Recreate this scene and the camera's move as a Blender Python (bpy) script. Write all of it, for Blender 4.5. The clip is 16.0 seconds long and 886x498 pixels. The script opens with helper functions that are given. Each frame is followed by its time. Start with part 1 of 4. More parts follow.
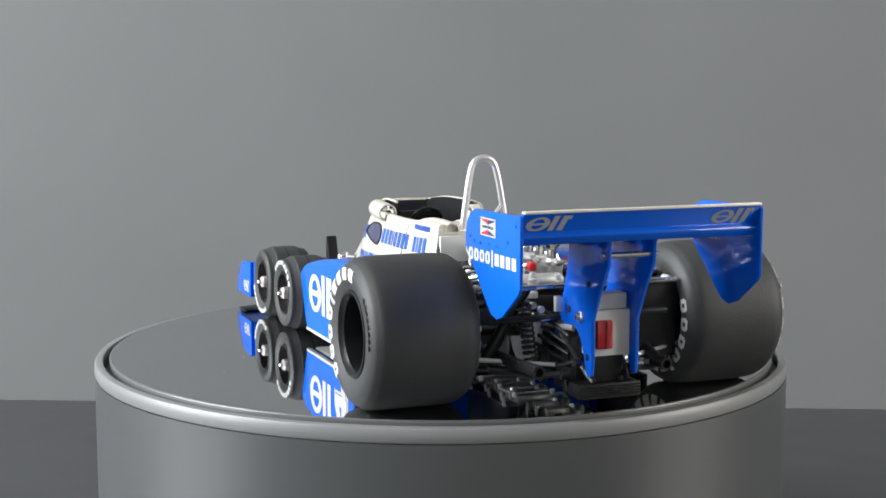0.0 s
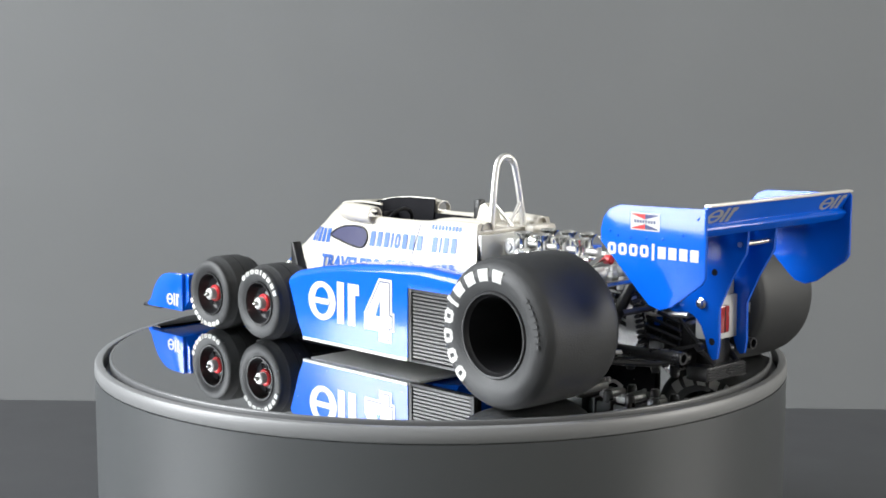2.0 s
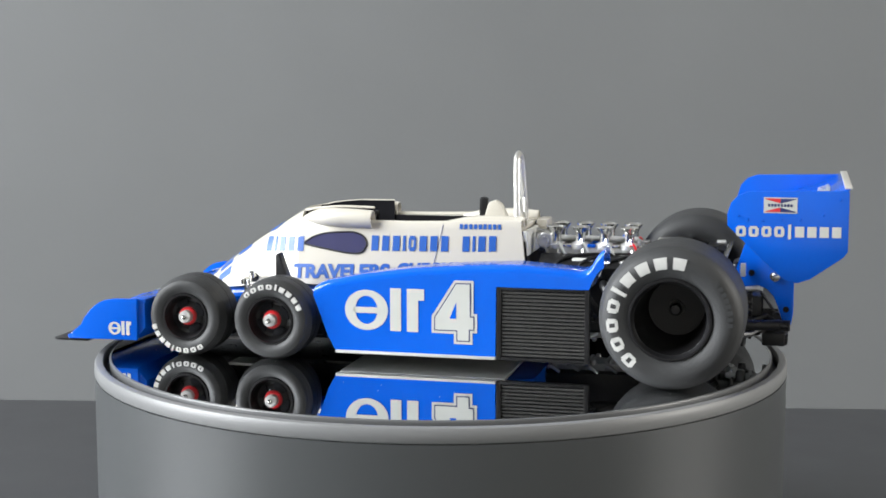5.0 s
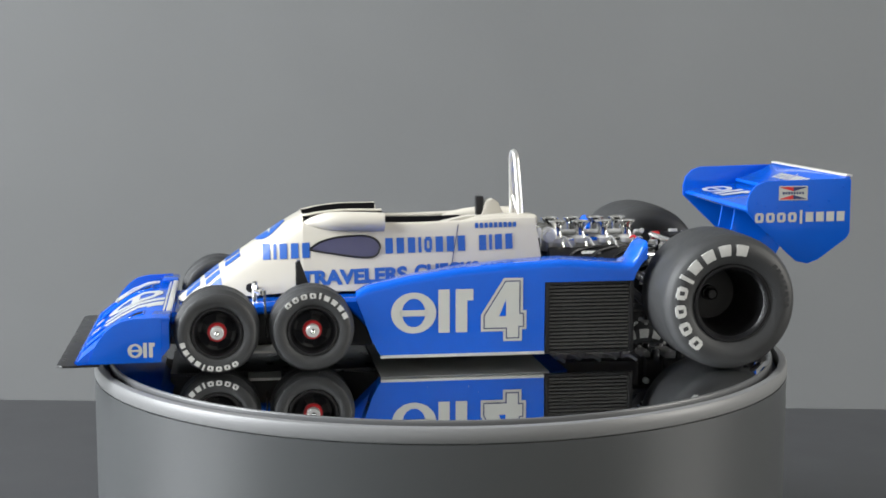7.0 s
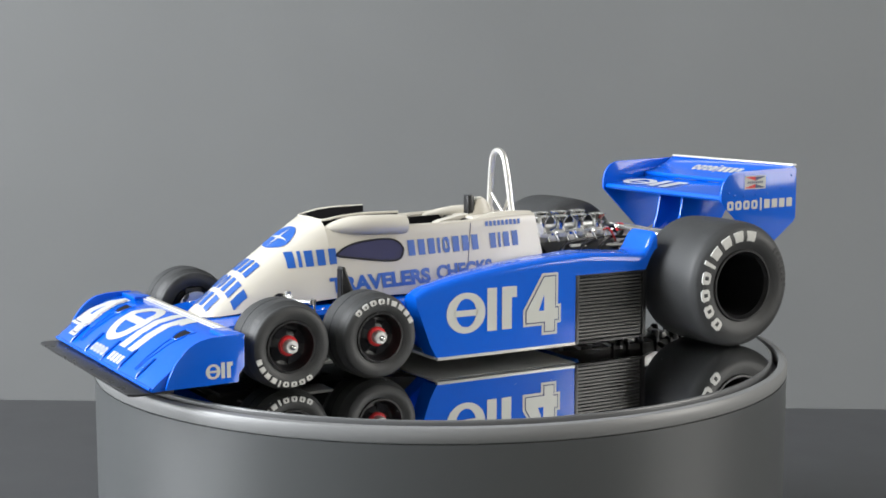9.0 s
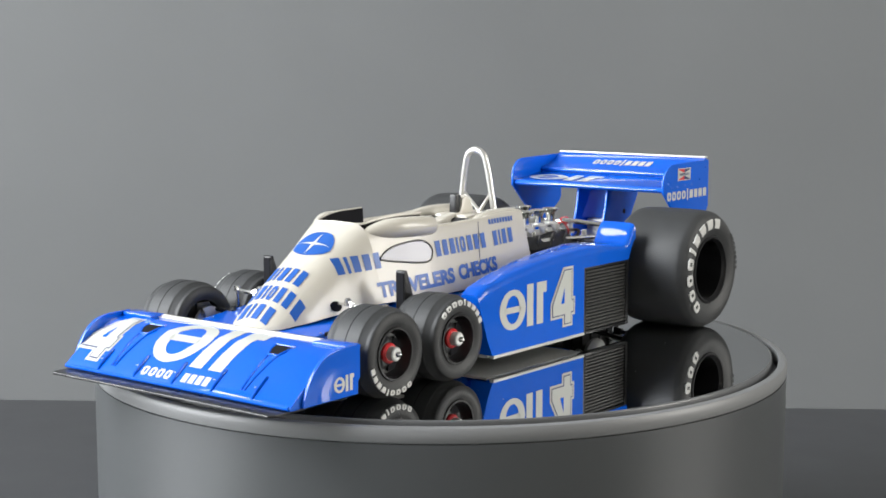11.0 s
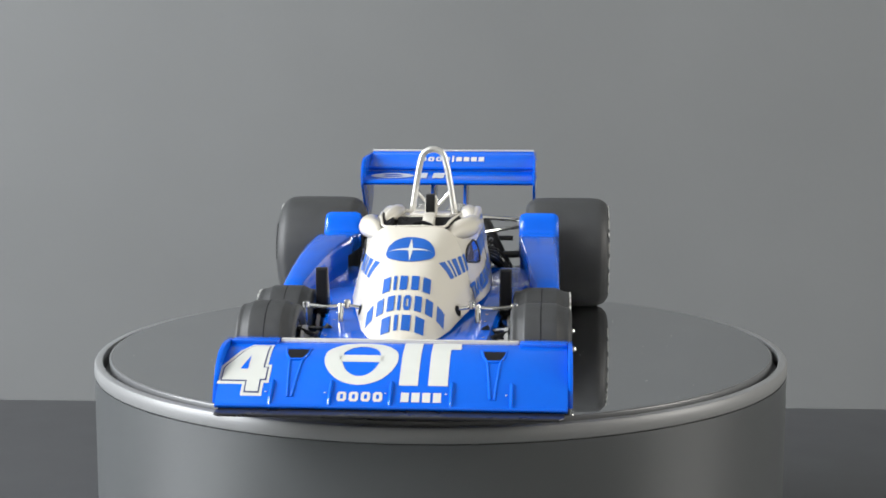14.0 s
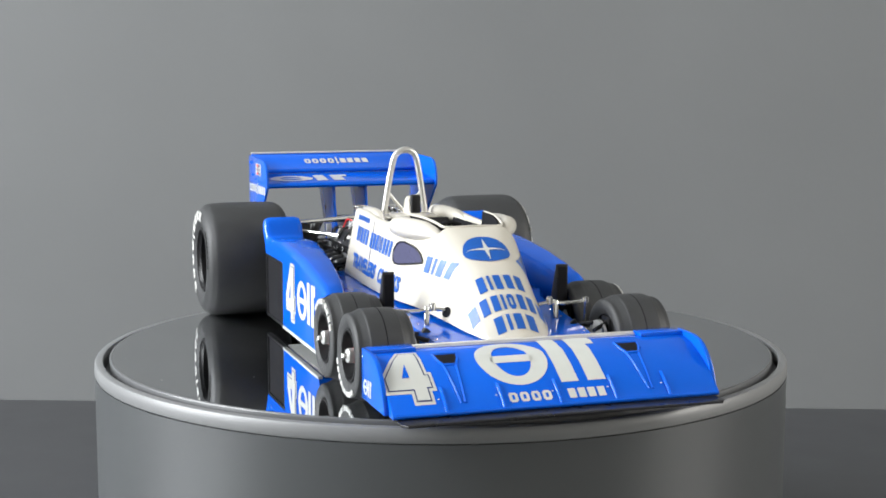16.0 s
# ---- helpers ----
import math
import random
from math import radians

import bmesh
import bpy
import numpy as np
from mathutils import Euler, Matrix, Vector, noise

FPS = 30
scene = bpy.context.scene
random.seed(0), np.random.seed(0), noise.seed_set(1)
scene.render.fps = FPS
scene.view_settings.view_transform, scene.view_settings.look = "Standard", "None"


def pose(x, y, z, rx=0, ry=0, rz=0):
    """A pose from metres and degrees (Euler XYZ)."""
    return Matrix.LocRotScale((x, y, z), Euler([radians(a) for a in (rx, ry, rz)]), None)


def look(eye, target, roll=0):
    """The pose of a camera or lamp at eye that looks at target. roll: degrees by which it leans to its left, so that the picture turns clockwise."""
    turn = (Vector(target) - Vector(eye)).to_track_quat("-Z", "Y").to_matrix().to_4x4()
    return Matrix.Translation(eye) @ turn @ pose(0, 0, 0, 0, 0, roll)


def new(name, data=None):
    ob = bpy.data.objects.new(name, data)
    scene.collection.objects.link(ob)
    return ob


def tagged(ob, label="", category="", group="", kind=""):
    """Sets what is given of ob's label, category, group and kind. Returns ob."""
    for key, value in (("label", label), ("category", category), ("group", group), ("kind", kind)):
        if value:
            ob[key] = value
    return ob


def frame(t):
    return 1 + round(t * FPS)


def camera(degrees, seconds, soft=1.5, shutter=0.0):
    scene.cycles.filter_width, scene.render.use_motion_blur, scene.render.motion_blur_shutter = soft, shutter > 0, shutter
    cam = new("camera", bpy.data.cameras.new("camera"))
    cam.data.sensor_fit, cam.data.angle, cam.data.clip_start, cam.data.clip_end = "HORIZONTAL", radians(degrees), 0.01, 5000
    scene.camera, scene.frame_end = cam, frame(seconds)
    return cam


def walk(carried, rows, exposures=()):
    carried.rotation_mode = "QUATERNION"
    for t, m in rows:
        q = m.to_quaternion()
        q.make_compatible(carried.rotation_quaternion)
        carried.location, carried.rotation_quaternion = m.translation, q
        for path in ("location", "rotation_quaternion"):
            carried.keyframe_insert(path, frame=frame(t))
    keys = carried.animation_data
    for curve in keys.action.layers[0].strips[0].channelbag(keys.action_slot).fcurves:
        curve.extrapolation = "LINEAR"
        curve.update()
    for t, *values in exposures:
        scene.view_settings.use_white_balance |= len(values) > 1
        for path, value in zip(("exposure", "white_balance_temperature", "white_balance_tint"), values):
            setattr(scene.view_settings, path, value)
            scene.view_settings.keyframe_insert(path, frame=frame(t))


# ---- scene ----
U = 0.00095                      # metres per model unit (about 1 mm)
TOP = 0.816                      # height of the turntable's mirror plate
SKEW, OFF = 1.1, -4.2            # how the car sits on the plate: degrees, units

# ---- camera ----
cam = camera(33.509, 16.0, soft=1.7)
CAM = Matrix.Translation((0, -448.24 * U, TOP + 85.66 * U)) @ Euler((radians(90 - 7.162), 0, radians(-0.0892))).to_matrix().to_4x4() @ pose(0, 0, 0, 0, 0, -0.022)
walk(cam, [(0.0, CAM), (16.0, CAM)], exposures=[(0.0, 0.05, 6500, 10), (16.0, 0.05, 6500, 10)])

# ---- light ----
world = bpy.data.worlds.new("sky")
scene.world = world
world.use_nodes = True
wn = world.node_tree.nodes
sky = wn.new("ShaderNodeTexSky")
sky.sky_type, sky.sun_disc, sky.sun_elevation, sky.sun_rotation = "NISHITA", False, radians(40), radians(200)
world.node_tree.links.new(sky.outputs[0], wn["Background"].inputs[0])
wn["Background"].inputs[1].default_value = 0.1


def area_lamp(name, eye, target, size, size_y, watts, colour):
    data = bpy.data.lights.new(name, "AREA")
    data.shape, data.size, data.size_y, data.energy, data.color = "RECTANGLE", size, size_y, watts, colour
    ob = new(name, data)
    ob.matrix_world = look(eye, target)
    return ob


area_lamp("window_daylight", (-1.36, -0.25, 1.55), (0, -0.02, 1.25), 0.92, 1.3, 77, (0.95, 0.98, 1.0))
# weaker warm light added from the right; its source is assumed
area_lamp("east_side_light", (1.86, -0.35, 1.55), (0, -0.35, 1.35), 1.0, 1.2, 36, (1.0, 0.97, 0.90))


# ---- materials ----
def material(name, colour, rough=0.5, metal=0.0, coat=0.0, noise_scale=0.0, amount=0.15, bump=0.0, bump_scale=800.0, rough_var=0.0, coat_rough=0.03):
    """A surface with stains at one scale and fine relief at another; scales are per metre."""
    m = bpy.data.materials.new(name)
    m.use_nodes = True
    nt = m.node_tree
    b = nt.nodes["Principled BSDF"]
    b.inputs["Base Color"].default_value = (*colour, 1)
    b.inputs["Roughness"].default_value = rough
    b.inputs["Metallic"].default_value = metal
    b.inputs["Coat Weight"].default_value = coat
    b.inputs["Coat Roughness"].default_value = coat_rough
    co = nt.nodes.new("ShaderNodeTexCoord")
    if noise_scale:
        n = nt.nodes.new("ShaderNodeTexNoise")
        n.inputs["Scale"].default_value, n.inputs["Detail"].default_value = noise_scale, 6
        nt.links.new(co.outputs["Object"], n.inputs["Vector"])
        ramp = nt.nodes.new("ShaderNodeMapRange")
        ramp.inputs[1].default_value, ramp.inputs[2].default_value = 0.15, 0.85
        ramp.inputs[3].default_value, ramp.inputs[4].default_value = 1 - amount, 1 + amount
        nt.links.new(n.outputs[0], ramp.inputs[0])
        mix = nt.nodes.new("ShaderNodeVectorMath")
        mix.operation = "SCALE"
        mix.inputs[0].default_value = colour
        nt.links.new(ramp.outputs[0], mix.inputs["Scale"])
        nt.links.new(mix.outputs[0], b.inputs["Base Color"])
        if rough_var:
            r2 = nt.nodes.new("ShaderNodeMapRange")
            r2.inputs[1].default_value, r2.inputs[2].default_value = 0.15, 0.85
            r2.inputs[3].default_value, r2.inputs[4].default_value = max(rough - rough_var, 0), rough + rough_var
            nt.links.new(n.outputs[0], r2.inputs[0])
            nt.links.new(r2.outputs[0], b.inputs["Roughness"])
    if bump:
        n2 = nt.nodes.new("ShaderNodeTexNoise")
        n2.inputs["Scale"].default_value, n2.inputs["Detail"].default_value = bump_scale, 4
        nt.links.new(co.outputs["Object"], n2.inputs["Vector"])
        bp = nt.nodes.new("ShaderNodeBump")
        bp.inputs["Strength"].default_value, bp.inputs["Distance"].default_value = bump, 0.0003
        nt.links.new(n2.outputs[0], bp.inputs["Height"])
        nt.links.new(bp.outputs[0], b.inputs["Normal"])
    return m


BLUE = material("blue_paint", (0.002, 0.096, 0.58), 0.11, 0.0, 0.1, 90, 0.06)
BLUE.node_tree.nodes["Principled BSDF"].inputs["Specular IOR Level"].default_value = 0.35
WHITE = material("ivory_paint", (0.53, 0.50, 0.435), 0.24, 0.0, 0.2, 60, 0.03)
DECAL_WHITE = material("white_decal", (0.50, 0.51, 0.48), 0.35, 0, 0.3, 200, 0.04)
DECAL_BLUE = material("blue_decal", (0.006, 0.082, 0.36), 0.42, 0, 0.12, 200, 0.06)
RED = material("red_paint", (0.55, 0.02, 0.025), 0.3, 0, 0.4, 200, 0.08)
LENS_RED = material("red_lens", (0.30, 0.012, 0.014), 0.12, 0, 0.6, 300, 0.12)
RUBBER = material("tyre_rubber", (0.034, 0.035, 0.036), 0.54, 0, 0, 220, 0.16, 0.3, 2600, 0.08)
RUBBER.node_tree.nodes["Principled BSDF"].inputs["Specular IOR Level"].default_value = 0.38
TYRE_PAINT = material("tyre_lettering", (0.52, 0.52, 0.50), 0.6, 0, 0, 600, 0.12)
BLACK = material("black_plastic", (0.010, 0.010, 0.011), 0.34, 0, 0.0, 200, 0.25, 0.2, 2500, 0.1)
BLACK.node_tree.nodes["Principled BSDF"].inputs["Specular IOR Level"].default_value = 0.35
SATIN = material("satin_black_metal", (0.02, 0.02, 0.022), 0.3, 0.3, 0.1, 250, 0.25, 0, 900, 0.08)
# dark parts, and flat pieces painted in for the shade of openings
DARK = material("dark_parts_and_shade", (0.008, 0.008, 0.010), 0.85, 0, 0, 200, 0.3)
DARK.node_tree.nodes["Principled BSDF"].inputs["Specular IOR Level"].default_value = 0.15
CHROME = material("bright_chrome", (0.74, 0.74, 0.72), 0.17, 0.95, 0, 300, 0.06)
NICKEL = material("satin_nickel", (0.70, 0.69, 0.66), 0.30, 0.72, 0, 300, 0.05)
FIN = material("dull_fin_metal", (0.055, 0.055, 0.053), 0.36, 0.3, 0, 300, 0.15)
LOOKING = material("mirror_glass", (0.8, 0.8, 0.8), 0.03, 1.0)
SILVER = material("silver_paint", (0.62, 0.60, 0.55), 0.35, 0.25, 0.2, 200, 0.05)
STEEL = material("cast_alloy", (0.60, 0.60, 0.59), 0.34, 0.55, 0, 500, 0.15, 0.3, 3000, 0.08)
ALLOY = material("dull_cast_alloy", (0.42, 0.42, 0.41), 0.32, 0.6, 0, 500, 0.3, 0.4, 2600, 0.1)
GREY = material("grey_plastic", (0.55, 0.55, 0.52), 0.45, 0, 0.1, 200, 0.08)
MIRROR = material("black_mirror_acrylic", (0.66, 0.67, 0.68), 0.015, 1.0, 0.0, 25, 0.05)
EDGE = material("dark_acrylic_edge", (0.10, 0.102, 0.105), 0.32, 0, 0, 60, 0.05)
DUST = material("pale_dust", (0.45, 0.45, 0.44), 0.9, 0, 0, 500, 0.2)
RING = material("turntable_grey_ring", (0.175, 0.178, 0.18), 0.40, 0, 0, 40, 0.03, 0.05, 1500, 0.015)
DRUM = material("turntable_grey_drum", (0.066, 0.070, 0.072), 0.33, 0, 0, 25, 0.03, 0.05, 1800, 0.015)
TABLE = material("dark_table", (0.042, 0.043, 0.047), 0.35, 0, 0, 18, 0.15, 0.08, 900, 0.06)
WALL = material("grey_wall", (0.152, 0.157, 0.159), 0.75, 0, 0, 7, 0.10, 0.2, 260)
ROOM = material("pale_room_wall", (0.34, 0.335, 0.32), 0.85, 0, 0, 3, 0.04, 0.1, 200)
# unseen surfaces: ceiling darkened, south wall lightened to bounce fill at the car
CEILING = material("grey_ceiling", (0.20, 0.20, 0.195), 0.9, 0, 0, 3, 0.04, 0.1, 200)
BOUNCE = material("pale_bounce_wall", (0.72, 0.71, 0.68), 0.85, 0, 0, 3, 0.04, 0.1, 200)
FLOOR = material("wood_floor", (0.22, 0.15, 0.10), 0.5, 0, 0, 8, 0.2)
GLASS = material("window_tint", (0.045, 0.045, 0.10), 0.06, 0, 0.5)


# ---- mesh tools: coordinates in model units ----
def mesh_ob(name, bm, mat, smooth=True, angle=35, scale=U):
    if scale != 1:
        bmesh.ops.scale(bm, vec=(scale,) * 3, verts=bm.verts)
    bmesh.ops.recalc_face_normals(bm, faces=bm.faces)
    me = bpy.data.meshes.new(name)
    bm.to_mesh(me)
    bm.free()
    me.materials.append(mat)
    if smooth:
        me.polygons.foreach_set("use_smooth", [True] * len(me.polygons))
        me.set_sharp_from_angle(angle=radians(angle))
    return new(name, me)


def part(name, bm, mat, parent, label="", at=(0, 0, 0), turn=(0, 0, 0), smooth=True, angle=35):
    ob = mesh_ob(name, bm, mat, smooth, angle)
    ob.parent = parent
    ob.matrix_basis = pose(at[0] * U, at[1] * U, at[2] * U, *turn)
    if label:
        tagged(ob, label)
    return ob


def again(ob, at, turn=(0, 0, 0), parent=None):
    """Another object on the same mesh."""
    o = new(ob.name.split(".")[0], ob.data)
    o.parent = parent or ob.parent
    o.matrix_basis = pose(at[0] * U, at[1] * U, at[2] * U, *turn)
    return o


def bevel(bm, width, segments=2, limit=30):
    edges = [e for e in bm.edges if len(e.link_faces) == 2 and e.calc_face_angle(0) > radians(limit)]
    bmesh.ops.bevel(bm, geom=edges, offset=width, segments=segments, affect="EDGES", profile=0.6)
    return bm


def box(lo, hi, r=0.0, bm=None, seg=2):
    b = bmesh.new()
    bmesh.ops.create_cube(b, size=1)
    for v in b.verts:
        v.co = Vector([lo[k] + (v.co[k] + 0.5) * (hi[k] - lo[k]) for k in range(3)])
    if r:
        bevel(b, r, seg)
    return join(bm, b)


def join(bm, other):
    if bm is None:
        return other
    me = bpy.data.meshes.new("joined")
    other.to_mesh(me)
    other.free()
    bm.from_mesh(me)
    bpy.data.meshes.remove(me)
    return bm


def prism(outline, lo, hi, axis="x", r=0.0, bm=None, seg=2):
    """A plate: a 2D outline (the two other axes in order) pulled from lo to hi along axis."""
    k = "xyz".index(axis)

    def put(a, b, c):
        p = [a, b]
        p.insert(k, c)
        return p
    b = bmesh.new()
    low = [b.verts.new(put(p, q, lo)) for p, q in outline]
    high = [b.verts.new(put(p, q, hi)) for p, q in outline]
    n = len(outline)
    b.faces.new(low)
    b.faces.new(high[::-1])
    for i in range(n):
        b.faces.new((low[i], low[(i + 1) % n], high[(i + 1) % n], high[i]))
    bmesh.ops.recalc_face_normals(b, faces=b.faces)
    if r:
        bevel(b, r, seg, 50)
    return join(bm, b)


def lathe(profile, axis="x", steps=48, bm=None, at=(0, 0, 0), caps=True):
    """A turned form: profile rows (distance along the axis, radius)."""
    b = bmesh.new()
    k = "xyz".index(axis)
    rings = []
    for a, r in profile:
        ring = []
        for i in range(steps):
            c, s = r * math.cos(2 * math.pi * i / steps), r * math.sin(2 * math.pi * i / steps)
            p = [c, s]
            p.insert(k, a)
            ring.append(b.verts.new(Vector(p) + Vector(at)))
        rings.append(ring)
    for r0, r1 in zip(rings, rings[1:]):
        for i in range(steps):
            b.faces.new((r0[i], r0[(i + 1) % steps], r1[(i + 1) % steps], r1[i]))
    for ring, (a, r) in ((rings[0], profile[0]), (rings[-1], profile[-1])):
        if r > 1e-4 and caps:
            b.faces.new(ring)
    bmesh.ops.remove_doubles(b, verts=b.verts, dist=1e-4)
    return join(bm, b)


def tube(points, radius, steps=12, bm=None):
    """A round rod through points."""
    b = bmesh.new()
    pts = [Vector(p) for p in points]
    rings = []
    side = None
    for i, p in enumerate(pts):
        d = (pts[min(i + 1, len(pts) - 1)] - pts[max(i - 1, 0)]).normalized()
        if side is None:
            side = d.orthogonal().normalized()
        side = (side - d * side.dot(d)).normalized()
        other = d.cross(side)
        rings.append([b.verts.new(p + radius * (math.cos(a) * side + math.sin(a) * other)) for a in [2 * math.pi * j / steps for j in range(steps)]])
    for r0, r1 in zip(rings, rings[1:]):
        for i in range(steps):
            b.faces.new((r0[i], r0[(i + 1) % steps], r1[(i + 1) % steps], r1[i]))
    b.faces.new(rings[0])
    b.faces.new(rings[-1])
    return join(bm, b)


def curve(points, n=8):
    """Points along a smooth line through the given ones."""
    P = [Vector(p) for p in points]
    P = [2 * P[0] - P[1]] + P + [2 * P[-1] - P[-2]]
    out = []
    for i in range(1, len(P) - 2):
        for j in range(n):
            t = j / n
            a, b, c, d = P[i - 1:i + 3]
            out.append(0.5 * (2 * b + (c - a) * t + (2 * a - 5 * b + 4 * c - d) * t * t + (3 * b - a - 3 * c + d) * t ** 3))
    return out + [P[-2]]


def loft(sections, bm=None, close=False, caps=True):
    """A skin over sections, each a list of the same number of points."""
    b = bmesh.new()
    rows = [[b.verts.new(p) for p in s] for s in sections]
    n = len(rows[0])
    for r0, r1 in zip(rows, rows[1:]):
        for i in range(n if close else n - 1):
            b.faces.new((r0[i], r0[(i + 1) % n], r1[(i + 1) % n], r1[i]))
    if close and caps:
        b.faces.new(rows[0])
        b.faces.new(rows[-1])
    return join(bm, b)


def shell(bm, thick):
    """Gives a skin thickness, inwards."""
    bmesh.ops.recalc_face_normals(bm, faces=bm.faces)
    bmesh.ops.solidify(bm, geom=list(bm.faces), thickness=thick)
    return bm


def lerp_table(rows, y):
    """Linear values from rows (y, a, b, ...)."""
    if y <= rows[0][0]:
        return rows[0][1:]
    for r0, r1 in zip(rows, rows[1:]):
        if y <= r1[0]:
            t = (y - r0[0]) / (r1[0] - r0[0])
            return tuple(a + (b - a) * t for a, b in zip(r0[1:], r1[1:]))
    return rows[-1][1:]


# ---- the room, the table and the wall behind it ----
TABLE_Z = TOP - 80 * U


def slab(name, lo, hi, mat, label, category, kind="structure", r=0.0):
    ob = mesh_ob(name, box(lo, hi, r), mat, bool(r), 35, 1)
    return tagged(ob, label, category, kind=kind)


def room():
    slab("floor", (-1.9, -2.2, -0.05), (1.9, 0.9, 0.0), FLOOR, "brown wooden floor of the room", "floor")
    slab("ceiling", (-1.9, -2.2, 2.4), (1.9, 0.9, 2.45), CEILING, "plain grey ceiling of the room", "ceiling")
    slab("wall_south", (-1.9, -2.3, 0.0), (1.9, -2.2, 2.4), BOUNCE, "plain unseen pale wall that bounces fill light", "wall")
    # opening made only to hold the added east light
    bm = box((1.9, -2.3, 0.0), (2.0, 0.9, 0.93))
    box((1.9, -2.3, 2.17), (2.0, 0.9, 2.4), bm=bm)
    box((1.9, -2.3, 0.93), (2.0, -0.87, 2.17), bm=bm)
    box((1.9, 0.17, 0.93), (2.0, 0.9, 2.17), bm=bm)
    tagged(mesh_ob("wall_east", bm, ROOM, False, 35, 1), "plain unseen wall with an opening for the side light", "wall", kind="structure")
    bm = box((-1.5, -2.3, 0.0), (-1.4, 0.9, 0.9))
    box((-1.5, -2.3, 2.2), (-1.4, 0.9, 2.4), bm=bm)
    box((-1.5, -2.3, 0.9), (-1.4, -0.73, 2.2), bm=bm)
    box((-1.5, 0.26, 0.9), (-1.4, 0.9, 2.2), bm=bm)
    tagged(mesh_ob("wall_west", bm, ROOM, False, 35, 1), "pale wall with a large window opening", "wall", kind="structure")
    # grey wall behind the table, a little out of square
    bm = box((-1.95, 0.0, 0.0), (1.95, 0.06, 2.4))
    wall = mesh_ob("wall_north", bm, WALL, False, 35, 1)
    wall.matrix_basis = pose(0, 0.247, 0, 0, 0, -2.9)
    tagged(wall, "matt mid-grey wall behind the dark table", "wall", kind="structure")
    table = tagged(new("table"), "dark satin tabletop with slim dark legs", "table")
    skew = math.tan(radians(2.9))
    outline = [(-0.75, -0.62), (0.75, -0.62), (0.75, 0.2468 - 0.75 * skew), (-0.75, 0.2468 + 0.75 * skew)]
    ob = mesh_ob("tabletop", prism(outline, TABLE_Z - 0.03, TABLE_Z, "z", 0.0015), TABLE, True, 35, 1)
    ob.parent = table
    leg = None
    for x in (-0.68, 0.68):
        for y in (-0.56, 0.14):
            leg = mesh_ob("leg", box((-0.025, -0.025, 0), (0.025, 0.025, TABLE_Z - 0.03), 0.003), TABLE, True, 35, 1)
            leg.parent = table
            leg.location = (x, y, 0)


room()


# ---- turntable ----
def turntable():
    stand = tagged(new("turntable"), "grey round display turntable with a black mirror top", "turntable")
    stand.location = (0, 0, TABLE_Z)
    drum = [(0.5, 0), (0.5, 103.0), (1.4, 104.3), (75.0, 104.4), (75.0, 0)]
    part("drum", lathe(drum, "z", 160), DRUM, stand, "satin dark grey drum")
    ring = [(74.0, 101.9), (78.8, 101.9), (79.15, 102.1), (79.2, 103.4), (79.0, 104.0), (78.4, 104.4), (75.7, 104.5), (75.3, 104.3), (75.2, 103.6), (74.0, 103.0)]
    part("rim_ring", lathe(ring + ring[:1], "z", 192), RING, stand, "rounded mid-grey rim ring")
    plate = [(76.6, 0), (76.6, 99.4), (79.9, 99.45), (80.0, 99.5), (80.0, 0)]
    plate_ob = part("mirror_plate", lathe(plate, "z", 192), MIRROR, stand, "black mirror-gloss round plate", angle=20)
    edge = [(76.6, 99.5), (76.8, 100.0), (79.5, 100.1), (79.8, 100.0), (79.97, 99.8), (80.0, 99.5)]
    part("plate_edge", lathe(edge + edge[:1], "z", 192, caps=False), EDGE, plate_ob, "rounded dark plate edge")
    rng = random.Random(7)
    specks = bmesh.new()
    for _ in range(70):
        a, r, q = rng.uniform(0, 6.283), 99 * math.sqrt(rng.random()), rng.uniform(0.08, 0.24)
        ring = [specks.verts.new((r * math.cos(a) + q * math.cos(k * 1.047) * rng.uniform(0.5, 1), r * math.sin(a) + q * math.sin(k * 1.047) * rng.uniform(0.5, 1), 80.03)) for k in range(6)]
        specks.faces.new(ring)
    tagged(part("dust", specks, DUST, plate_ob, "pale dust specks", smooth=False), kind="stuff")
    return stand, plate_ob


STAND, PLATE = turntable()

# ---- the car: x to its left side, y to its tail, z up ----
CAR = tagged(new("model_car"), "blue and ivory six-wheeled model racing car on the mirror plate", "model car")


def tyre_profile(r, w, rim, side):
    """Half-open tyre: tread, rounded shoulders, bulging side walls, bead."""
    h = w / 2
    pts = [(-h + 0.5, rim), (-h - side * 0.4, rim + (r - rim) * 0.3), (-h - side * 0.5, rim + (r - rim) * 0.55), (-h + 0.2, r - (r - rim) * 0.22), (-h + 1.4, r - 0.9), (-h + 3.0, r - 0.25), (-h * 0.5, r), (0, r + 0.05)]
    full = pts + [(-a, b) for a, b in pts[-2::-1]]
    return [tuple(p)[:2] for p in curve([(a, b, 0) for a, b in full], 4)]


# block shapes that stand for letters: rows of u0, u1, v0, v1 in a unit cell
BLOCKS = {
    "b": [(0.02, 0.98, 0, 1)],
    "i": [(0.1, 0.9, 0, 1)],
    "o": [(0, 0.34, 0.14, 0.86), (0.66, 1, 0.14, 0.86), (0.14, 0.86, 0.86, 1), (0.14, 0.86, 0, 0.14), (0.34, 0.66, 0.74, 0.86), (0.34, 0.66, 0.14, 0.26)],
    "z": [(0.25, 0.75, -0.2, 1.2)],
}


